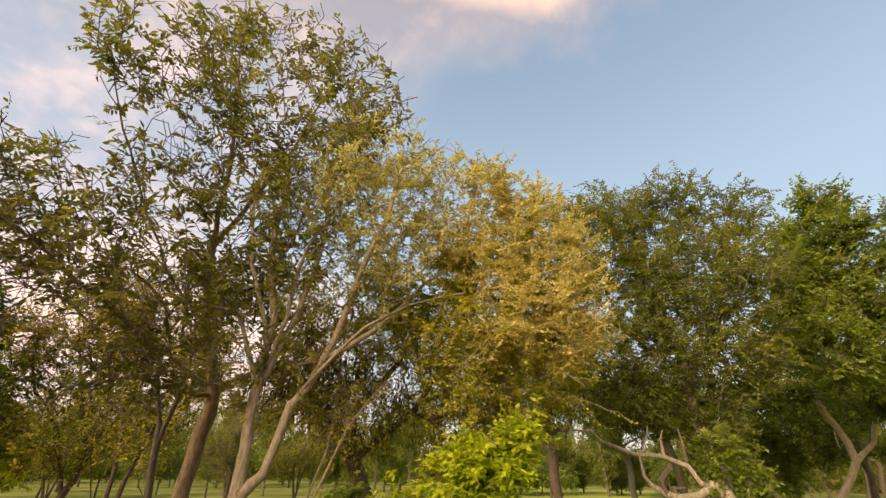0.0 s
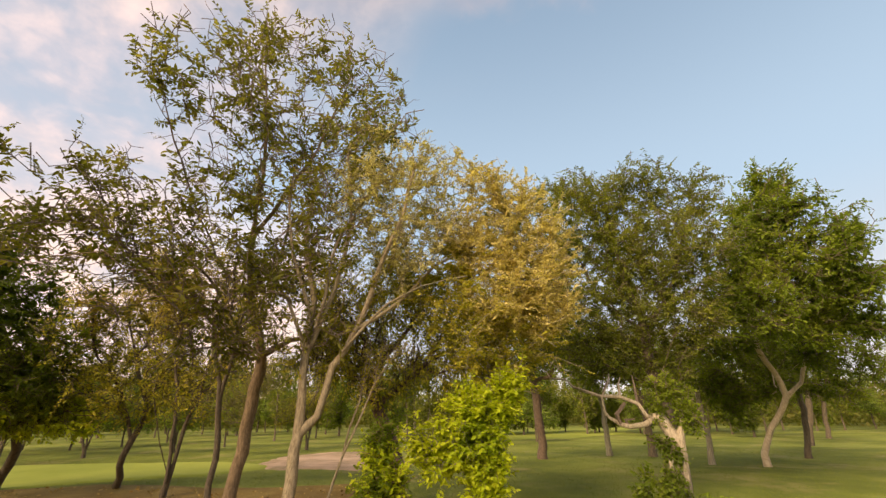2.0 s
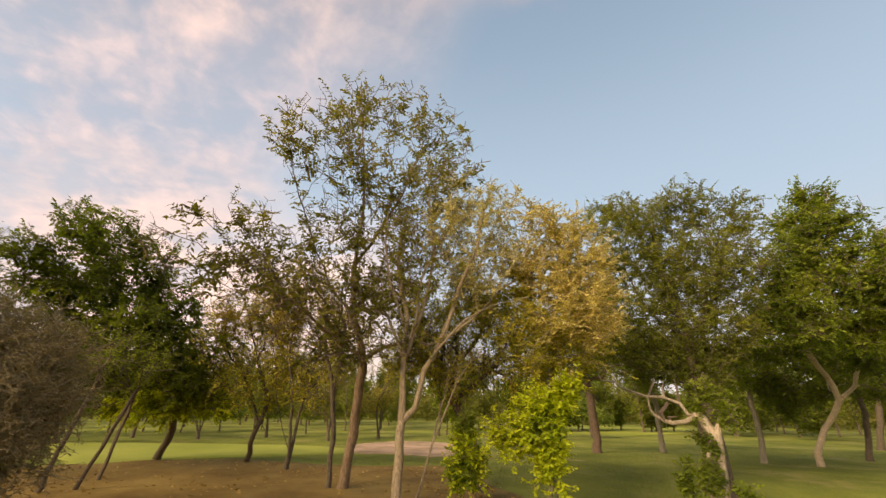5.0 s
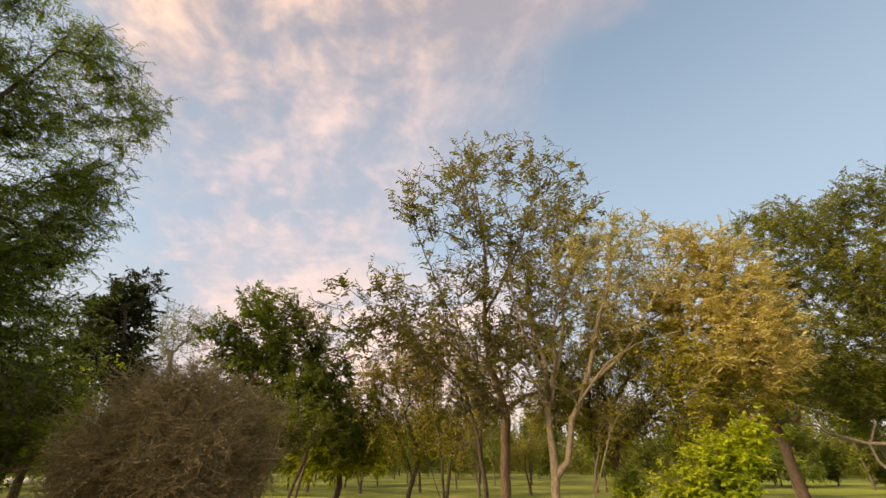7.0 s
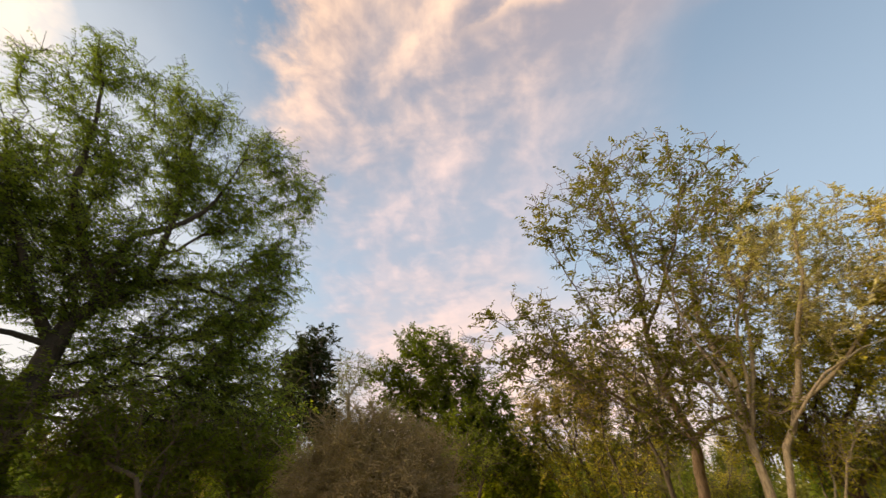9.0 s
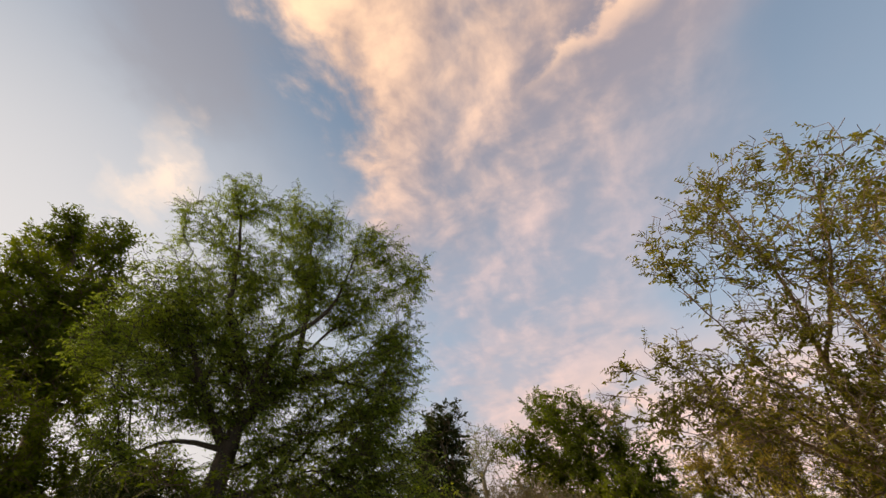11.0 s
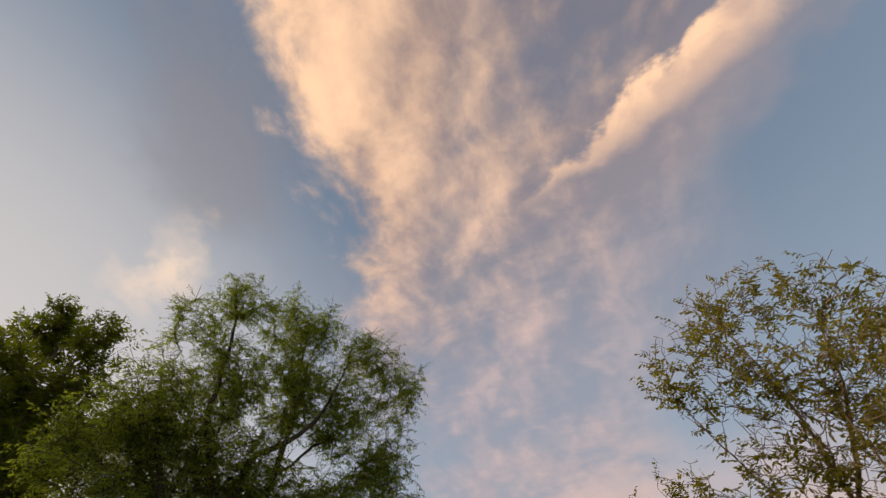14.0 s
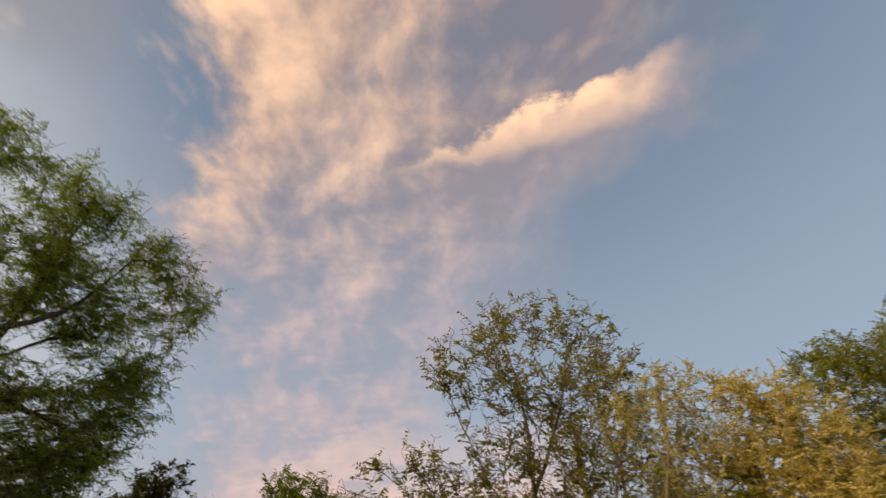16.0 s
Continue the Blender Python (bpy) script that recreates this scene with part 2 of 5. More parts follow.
LEAF_GREEN = leaf_material("green_leaves", [(0.098, 0.136, 0.017), (0.158, 0.212, 0.024), (0.24, 0.298, 0.033), (0.325, 0.368, 0.046)], 0.54)
LEAF_GREY = leaf_material("greyish_green_leaves", [(0.0912, 0.112, 0.0135), (0.14, 0.165, 0.0196), (0.201, 0.224, 0.0276), (0.268, 0.277, 0.0399)], 0.42)
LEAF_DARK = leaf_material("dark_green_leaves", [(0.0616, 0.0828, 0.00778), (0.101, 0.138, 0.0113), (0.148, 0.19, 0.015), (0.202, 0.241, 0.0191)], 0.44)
# green leaves taken down to near black, shade included in the colour
LEAF_SHADED = leaf_material("shaded_green_leaves", [(0.02, 0.028, 0.0091), (0.032, 0.045, 0.013), (0.05, 0.065, 0.0195)], 0.25)
LEAF_WILLOW = leaf_material("feathery_leaves", [(0.105, 0.152, 0.024), (0.163, 0.225, 0.034), (0.225, 0.292, 0.047), (0.29, 0.345, 0.066)], 0.5)
LEAF_RUST = leaf_material("rusty_leaves", [(0.236, 0.177, 0.0307), (0.354, 0.26, 0.0537), (0.33, 0.295, 0.046), (0.519, 0.389, 0.107)], 0.45)
LEAF_BROWN = leaf_material("dry_brown_leaves", [(0.19, 0.145, 0.075), (0.27, 0.21, 0.11), (0.34, 0.27, 0.15), (0.22, 0.195, 0.08)], 0.35)
LEAF_FAR = leaf_material("hazy_far_leaves", [(0.09, 0.10, 0.0208), (0.13, 0.14, 0.0292), (0.18, 0.18, 0.039), (0.15, 0.125, 0.0358)], 0.4)
LEAF_LITTER = leaf_material("fallen_leaves", [(0.16, 0.09, 0.026), (0.30, 0.19, 0.0585), (0.45, 0.32, 0.117), (0.22, 0.16, 0.0455)], 0.15, 0.7, 0.2)
BLADES = leaf_material("grass_blades", [(0.09, 0.115, 0.018), (0.13, 0.16, 0.026), (0.18, 0.21, 0.038), (0.25, 0.25, 0.065)], 0.35, 0.6, 0.5)
LAWN = ground_material("mown_lawn", [(0.085, 0.102, 0.018), (0.125, 0.148, 0.026), (0.18, 0.205, 0.037), (0.245, 0.25, 0.06)], worn=(0.30, 0.25, 0.11))
EARTH = ground_material("leaf_strewn_earth", [(0.104, 0.0665, 0.0202), (0.171, 0.114, 0.0346), (0.223, 0.157, 0.049), (0.285, 0.209, 0.0691)], 2.0, 45.0)
# the lawn again in paler green, with the brighter light put into its colour
LAWN_LIT = ground_material("lit_lawn_grass", [(0.17, 0.205, 0.032), (0.215, 0.25, 0.042), (0.26, 0.29, 0.054), (0.30, 0.32, 0.07)], 0.6, 30.0, 0.008)
LIMEWASH = ground_material("chipped_limewash", [(0.45, 0.43, 0.39), (0.66, 0.64, 0.60), (0.76, 0.75, 0.71)], 4.0, 40.0, 0.01)
CLAY = ground_material("pinkish_clay", [(0.17, 0.15, 0.07), (0.30, 0.22, 0.15), (0.40, 0.29, 0.21), (0.48, 0.36, 0.27)], 2.6, 60.0, 0.015)


# ---- mesh helpers ----
def mesh_object(name, verts, faces, mat, parent=None, label="", smooth=False):
    me = bpy.data.meshes.new(name)
    me.from_pydata(verts, [], faces)
    if smooth:
        me.shade_smooth()
    me.materials.append(mat)
    ob = new(name, me)
    if parent is not None:
        ob.parent = parent
    return tagged(ob, label)


def empty_at(name, place, label, category, group=""):
    ob = new(name)
    ob.location = place
    ob.empty_display_size = 0.3
    return tagged(ob, label, category, group)


class Buffer:
    """Gathers tubes for one mesh."""

    def __init__(self):
        self.v, self.f = [], []

    def tube(self, pts, radii, sides, rng=None, rough=0.0):
        pts = np.asarray(pts, float)
        n = len(pts)
        if n < 2:
            return
        tang = np.gradient(pts, axis=0)
        tang /= np.linalg.norm(tang, axis=1)[:, None] + 1e-9
        a = np.cross(tang, (0.31, 0.95, 0.06))
        a /= np.linalg.norm(a, axis=1)[:, None] + 1e-9
        b = np.cross(tang, a)
        th = np.arange(sides) * 2 * math.pi / sides
        r = np.asarray(radii)[:, None] * np.ones(sides)[None]
        if rng is not None and rough:
            r = r * (1 + rough * rng.normal(size=r.shape))
        ring = pts[:, None] + (a[:, None] * np.cos(th)[None, :, None] + b[:, None] * np.sin(th)[None, :, None]) * r[:, :, None]
        s = len(self.v)
        self.v.extend(map(tuple, ring.reshape(-1, 3)))
        for i in range(n - 1):
            o = s + i * sides
            for k in range(sides):
                q = (k + 1) % sides
                self.f.append((o + k, o + q, o + sides + q, o + sides + k))
        self.f.append(tuple(s + (n - 1) * sides + k for k in range(sides)))


def leaf_mesh(rng, origin, along, length, width, droop, shape=6):
    """Blades from their stalk ends, each folded on its midrib."""
    n = len(origin)
    d = along + rng.normal(size=(n, 3)) * 0.25 + np.array((0, 0, -droop))
    d /= np.linalg.norm(d, axis=1)[:, None]
    up = rng.normal(size=(n, 3)) * 0.55 + np.array((0, 0, 1.0))
    w = np.cross(d, up)
    w /= np.linalg.norm(w, axis=1)[:, None] + 1e-9
    nn = np.cross(w, d)
    L = length * rng.uniform(0.65, 1.25, n)[:, None]
    W = width * rng.uniform(0.7, 1.2, n)[:, None]
    if shape == 4:
        mid = origin + d * L * 0.45 + nn * W * 0.15
        v = np.stack([origin, mid + w * W * 0.5, origin + d * L, mid - w * W * 0.5], 1)
        f = np.arange(n)[:, None] * 4 + np.array([0, 1, 2, 3])
        return v.reshape(-1, 3), f
    q1, q2 = origin + d * L * 0.28 + nn * W * 0.16, origin + d * L * 0.66 + nn * W * 0.13
    v = np.stack([origin, q1 + w * W * 0.5, q2 + w * W * 0.4, origin + d * L, q2 - w * W * 0.4, q1 - w * W * 0.5], 1)
    i = np.arange(n)[:, None] * 6
    f = np.concatenate([i + np.array([0, 1, 2, 3]), i + np.array([0, 3, 4, 5])], 1).reshape(-1, 4)
    return v.reshape(-1, 3), f


def scatter(rng, blobs, n, floor=0.15, swell=1.0):
    """Points spread evenly through a union of balls with uneven skins."""
    b = np.array(blobs, float)
    b[:, 3] *= swell
    p = b[:, 3] ** 2.6
    m = n * 4
    pick = rng.choice(len(b), m, p=p / p.sum())
    d = rng.normal(size=(m, 3))
    d /= np.linalg.norm(d, axis=1)[:, None]
    r = b[pick, 3] * rng.uniform(0, 1, m) ** 0.38 * rng.uniform(0.72, 1.13, m)
    pts = b[pick, :3] + d * r[:, None]
    pts = pts[pts[:, 2] > floor]
    gap = 0.62 * (4.19 * float((b[:, 3] ** 3).sum()) * 0.6 / n) ** (1 / 3)
    kept, cells = [], {}
    for q in pts:
        c = tuple(int(math.floor(x / gap)) for x in q)
        near = False
        for i in (-1, 0, 1):
            for j in (-1, 0, 1):
                for k in (-1, 0, 1):
                    for o in cells.get((c[0] + i, c[1] + j, c[2] + k), ()):
                        if (o[0] - q[0]) ** 2 + (o[1] - q[1]) ** 2 + (o[2] - q[2]) ** 2 < gap * gap:
                            near = True
        if not near:
            kept.append(q)
            cells.setdefault(c, []).append(q)
        if len(kept) >= n:
            break
    return np.array(kept)


def grow(rng, stems, targets, reach, curl=0.022):
    """Branches from the given stems to all the targets: short ways, but not too far from the root."""
    pos, par, way = [], [], []
    stem_of = []
    for si, stem in enumerate(stems):
        stem = np.array(stem, float)
        if pos:
            prev = int(np.argmin(np.linalg.norm(np.array(pos) - stem[0], axis=1)))
            stem = stem[1:] if np.linalg.norm(np.array(pos[prev]) - stem[0]) < 0.3 else stem
        else:
            pos.append(tuple(stem[0])), par.append(-1), way.append(0.0), stem_of.append(0)
            prev, stem = 0, stem[1:]
        pts = [np.array(pos[prev])] + list(stem)
        dense = []
        for i in range(len(pts) - 1):
            a0, a1, a2, a3 = pts[max(i - 1, 0)], pts[i], pts[i + 1], pts[min(i + 2, len(pts) - 1)]
            k = max(1, int(np.linalg.norm(a2 - a1) / 0.3))
            for j in range(1, k + 1):
                s = j / k
                dense.append(0.5 * (2 * a1 + (a2 - a0) * s + (2 * a0 - 5 * a1 + 4 * a2 - a3) * s * s + (3 * a1 - a0 - 3 * a2 + a3) * s ** 3))
        for q in dense:
            q = q + rng.normal(size=3) * 0.018
            way.append(way[prev] + float(np.linalg.norm(q - np.array(pos[prev]))))
            pos.append(tuple(q)), par.append(prev), stem_of.append(si)
            prev = len(pos) - 1
    pos_a = np.array(pos)
    far = len(pos) * 0.25
    cand = np.arange(len(pos))
    start = [i for i in cand if way[i] > 0.28 * max(way)] or list(cand)
    D = np.linalg.norm(targets[:, None] - pos_a[None, start], axis=2) + reach * np.array(way)[start][None]
    best = D.min(1)
    src = np.array(start)[D.argmin(1)]
    alive = np.ones(len(targets), bool)
    tips = [0] * len(targets)
    for _ in range(len(targets)):
        i = int(np.argmin(np.where(alive, best, 1e9)))
        alive[i] = False
        q, p = int(src[i]), targets[i]
        a = np.array(pos[q])
        d = float(np.linalg.norm(p - a))
        back = a - np.array(pos[par[q]]) if par[q] >= 0 else np.array((0, 0, 1.0))
        back = back / (np.linalg.norm(back) + 1e-9)
        c = a + back * d * 0.33 + np.array((0, 0, 0.06 * d)) + rng.normal(size=3) * 0.05 * d
        k = max(1, int(d / 0.22))
        prev, fresh = q, []
        for j in range(1, k + 1):
            s = j / k
            g = (1 - s) ** 2 * a + 2 * s * (1 - s) * c + s * s * p + (rng.normal(size=3) * curl if j < k else 0)
            way.append(way[prev] + float(np.linalg.norm(g - np.array(pos[prev]))))
            pos.append(tuple(g)), par.append(prev), stem_of.append(-1)
            prev = len(pos) - 1
            fresh.append(prev)
        tips[i] = prev
        fp = np.array([pos[j] for j in fresh])
        DD = np.linalg.norm(targets[:, None] - fp[None], axis=2) + reach * np.array([way[j] for j in fresh])[None]
        m = DD.min(1)
        better = m < best
        best = np.where(better, m, best)
        src = np.where(better, np.array(fresh)[DD.argmin(1)], src)
    return np.array(pos), np.array(par), tips, stem_of


def tree(name, label, stems, crowns, girth, bark, seed, category="tree", reach=0.35, targets=400, twigs=3, twig_length=0.3, leaves=8,
         leaf=(0.11, 0.045), droop=0.25, shape=6, group="", hang=0.0, tip=0.005, swell=1.0, sides=9, power=0.5, stout=None, twig_bark=None, bare=0.0, curl=0.022, stubs=0.4, knobs=0.035, flat=1.0):
    """A tree: trunk, limbs, twigs and one crown for each foliage. crowns: (part, material, balls, share)."""
    rng = np.random.default_rng(seed)
    foot = stems[0][0]
    stems = [[(foot[0], foot[1], lie(foot[0], foot[1]) - 0.06)] + list(stems[0][1:])] + list(stems[1:])
    base = np.array(stems[0][0], float)
    root = empty_at(name, tuple(base), label, category, group)
    goal, kind = [], []
    for ci, (_, _, blobs, share) in enumerate(crowns):
        pts = scatter(rng, blobs, max(4, int(targets * share)), swell=swell)
        goal.append(pts), kind.extend([ci] * len(pts))
    goal, kind = np.concatenate(goal), np.array(kind)
    pos, par, tips, stem_of = grow(rng, stems, goal, reach, curl)
    n = len(pos)
    load = np.zeros(n)
    load[tips] += 1
    kids = [[] for _ in range(n)]
    for i in range(n - 1, 0, -1):
        load[par[i]] += max(load[i], 0.2)
        kids[par[i]].append(i)
    load = np.maximum(load, 0.2)
    rad = np.maximum(tip, girth * (load / load[0]) ** power)
    height = pos[:, 2] - base[2]
    for si, (r0, r1) in (stout or {}).items():
        own = [i for i in range(n) if stem_of[i] == si]
        for j, i in enumerate(own):
            rad[i] = max(rad[i], r0 + (r1 - r0) * j / max(1, len(own) - 1))
    flare = 1 + 0.35 * np.exp(-np.maximum(height, 0) / 0.25) * (rad > girth * 0.6)
    rad = rad * flare
    rel = pos - base
    # chains: the heaviest child goes on
    fine = Buffer()
    todo = [(0, None)]
    while todo:
        i, before = todo.pop()
        chain = ([before] if before is not None else []) + [i]
        while kids[i]:
            order = sorted(kids[i], key=lambda k: -load[k])
            for k in order[1:]:
                todo.append((k, i))
            i = order[0]
            chain.append(i)
        r = rad[chain].copy()
        if before is not None:
            r[0] = min(r[0], r[1] * 1.25)
        thick = float(r[min(1, len(r) - 1)])
        if before is None or (thick > max(0.02, girth * 0.22) and len(chain) > 4):
            buf = Buffer()
            buf.tube(rel[chain], r, sides, rng, knobs)
            mesh_object("trunk" if before is None else "limb", buf.v, buf.f, bark, root, smooth=True)
        else:
            fine.tube(rel[chain], r, 5 if thick > 0.015 else 3)
    # leafy shoots at the ends
    tips = np.array(tips)
    for ci, (part_name, mat, _, _) in enumerate(crowns):
        ends = tips[kind == ci]
        at = np.repeat(ends, twigs)
        for step in range(3):
            go = (rng.uniform(size=len(at)) < 0.4) & (rad[par[at]] < max(0.02, tip * 3.5))
            at = np.where(go, par[at], at)
        o, back = pos[at], pos[at] - pos[par[at]]
        back /= np.linalg.norm(back, axis=1)[:, None] + 1e-9
        d = rng.normal(size=o.shape) + back * 0.6
        d = d * (1, 1, flat) + np.array((0, 0, 0.15 - hang))
        d /= np.linalg.norm(d, axis=1)[:, None]
        ln = twig_length * rng.uniform(0.6, 1.3, len(o))
        o = o - back * rng.uniform(0, 0.2, len(o))[:, None]
        gather = np.array([noise.noise((float(q[0]) * 1.1, float(q[1]) * 1.1, float(q[2]) * 1.1 + seed)) for q in o])
        leafy = rng.uniform(size=len(o)) + 0.55 * gather >= bare
        drawn = leafy | (rng.uniform(size=len(o)) < stubs)
        for a, dd, l in zip((o - base)[drawn], d[drawn], ln[drawn]):
            bend = rng.normal(size=3) * 0.14 * l
            fine.tube([a, a + dd * l * 0.35 + bend, a + dd * l * 0.7 - bend * 0.4, a + dd * l - (0, 0, hang * l * 0.4)], [tip * 0.9, tip * 0.75, tip * 0.6, tip * 0.35], 3)
        o, d, ln = o[leafy], d[leafy], ln[leafy]
        s = np.tile((np.arange(leaves) + 0.6) / leaves, len(o))
        side = np.tile(np.where(np.arange(leaves) % 2 == 0, 1.0, -1.0), len(o))
        oo, dr, ll = np.repeat(o, leaves, 0), np.repeat(d, leaves, 0), np.repeat(ln, leaves)
        perp = np.cross(dr, np.repeat(rng.normal(size=o.shape) * 0.4 + (0, 0, 1), leaves, 0))
        perp /= np.linalg.norm(perp, axis=1)[:, None] + 1e-9
        start = oo + dr * (s * ll)[:, None] - np.array((0, 0, 1))[None] * (hang * 0.4 * ll * s * s)[:, None]
        v, f = leaf_mesh(rng, start - base, dr * 0.55 + perp * side[:, None] * 0.85, leaf[0], leaf[1], droop, shape)
        mesh_object(part_name, v.tolist(), f.tolist(), mat, root)
    tagged(mesh_object("twigwork", fine.v, fine.f, twig_bark or bark, root), kind="stuff")
    return root


# ---- the ground ----
def lie(x, y):
    """The lawn's height."""
    r = max(1.0, math.hypot(x, y - 8))
    fall = min(1.0, max(0.0, (11.0 - y) / 4.0))
    low = -0.16 * fall * fall * (3 - 2 * fall) - 0.17 * math.exp(-((x - 4.0) ** 2 + (y - 6.6) ** 2) / 5.5)
    return low + 0.05 * noise.noise((x * 0.18, y * 0.18, 2.0)) * min(1, 30 / r)


def ground_sheet():
    rng = np.random.default_rng(3)
    radii = [0.0] + [0.8 * i for i in range(1, 24)] + [18.4 * 1.16 ** i for i in range(1, 36)]
    seg = 72
    v, f = [(0, 8, lie(0, 8))], []
    for r in radii[1:]:
        for k in range(seg):
            a = 2 * math.pi * k / seg
            x, y = r * math.sin(a), 8 + r * math.cos(a)
            v.append((x, y, lie(x, y)))
    for k in range(seg):
        f.append((0, 1 + (k + 1) % seg, 1 + k))
    for i in range(len(radii) - 2):
        for k in range(seg):
            q = (k + 1) % seg
            f.append((1 + i * seg + k, 1 + i * seg + q, 1 + (i + 1) * seg + q, 1 + (i + 1) * seg + k))
    ob = mesh_object("ground", v, f, LAWN, smooth=True)
    return tagged(ob, "mown green park lawn running out to the far trees", "lawn", kind="structure")


def patch(name, label, category, mat, outline, height, seed, ragged=0.25, skirt=0.05):
    """A low bed of loose ground with a ragged rim."""
    rng = np.random.default_rng(seed)
    pts = np.array(outline, float)
    out = []
    for i in range(len(pts)):
        a, b = pts[i], pts[(i + 1) % len(pts)]
        for j in range(8):
            out.append(a + (b - a) * j / 8)
    rim = np.array(out)
    for _ in range(4):
        rim = (np.roll(rim, 1, 0) + 2 * rim + np.roll(rim, -1, 0)) / 4
    mid = rim.mean(0)
    n = len(rim)
    wave = np.array([noise.noise((p[0] * 0.8, p[1] * 0.8, seed * 3.1)) + 0.5 * noise.noise((p[0] * 2.6, p[1] * 2.6, seed * 1.7)) for p in rim])
    rim = mid + (rim - mid) * (1 + ragged * 0.16 * wave)[:, None]
    v, f = [], []
    rings = [1.0, 0.975, 0.93, 0.86, 0.76, 0.66, 0.55, 0.42, 0.28, 0.14]
    for j, s in enumerate(rings):
        for p in rim:
            q = mid + (p - mid) * s
            lift = -skirt if j == 0 else 0.022 if j == 1 else 0.035
            z = lie(*q) + lift + (0 if j < 2 else height * (1 - s) + 0.012 * (1 + noise.noise((q[0] * 0.9, q[1] * 0.9, seed))))
            v.append((q[0], q[1], z))
    v.append((mid[0], mid[1], lie(*mid) + 0.045 + height))
    for j in range(len(rings) - 1):
        for k in range(n):
            q = (k + 1) % n
            f.append((j * n + k, j * n + q, (j + 1) * n + q, (j + 1) * n + k))
    for k in range(n):
        f.append(((len(rings) - 1) * n + k, (len(rings) - 1) * n + (k + 1) % n, len(v) - 1))
    ob = mesh_object(name, v, f, mat, smooth=True)
    return tagged(ob, label, category, kind="structure")


ground_sheet()
BED = [(-14.5, 8.4), (-11.2, 10.6), (-8, 10.9), (-4.9, 10.2), (-1.6, 10.9), (-0.2, 8), (0.75, 5.6), (1.25, 3.8), (1.5, 1.6), (1.3, -0.6), (0.2, -2.0), (-2.6, -2.7), (-7, -2.7), (-11.5, -2.2), (-15, 0.2), (-16.2, 3.4), (-15.8, 6.2)]
HOLLOW = [(-6.8, 15.6), (-5.6, 13.9), (-4.0, 14.2), (-2.2, 13.4), (-1.2, 14.6), (-2.3, 16.2), (-1.7, 18.4), (-3.6, 20.9), (-5.4, 20.0), (-6.4, 18.2)]


def inside(outline, x, y):
    """Which of the points lie inside the outline."""
    hit = np.zeros(len(x), bool)
    for (x0, y0), (x1, y1) in zip(outline, outline[1:] + outline[:1]):
        if y0 != y1:
            hit ^= ((y0 > y) != (y1 > y)) & (x < (x1 - x0) * (y - y0) / (y1 - y0) + x0)
    return hit


patch("earth_bed", "brown bare earth strewn with dry leaves under trees", "earth", EARTH,
      BED, 0.02, 5)
# two strips of lawn painted paler where more light reaches the grass
patch("lit_strip", "lawn strip beyond the earth bed, brighter light painted as paler green", "lawn", LAWN_LIT, [(-19.7, 15.16), (-17.26, 15.83), (-14.18, 16.05), (-11.14, 16.54), (-8.02, 16.8), (-5.64, 15.12), (-6.65, 12.84), (-8.06, 11.99), (-9.72, 11.14), (-10.94, 9.94), (-12.63, 8.73)], 0.0, 8, 0.3)
patch("lit_strip", "strip on the lawn's far rise, sunlight painted as paler green", "lawn", LAWN_LIT, [(6.48, 61.51), (16.7, 62.8), (25.54, 57.71), (17.16, 38.41), (10.14, 31.41), (4.73, 30.3), (3.08, 40.47)], 0.0, 9, 0.3)
patch("clay_patch", "bare pinkish clay hollow in the lawn", "clay ground", CLAY, HOLLOW, -0.03, 6, 1.1)

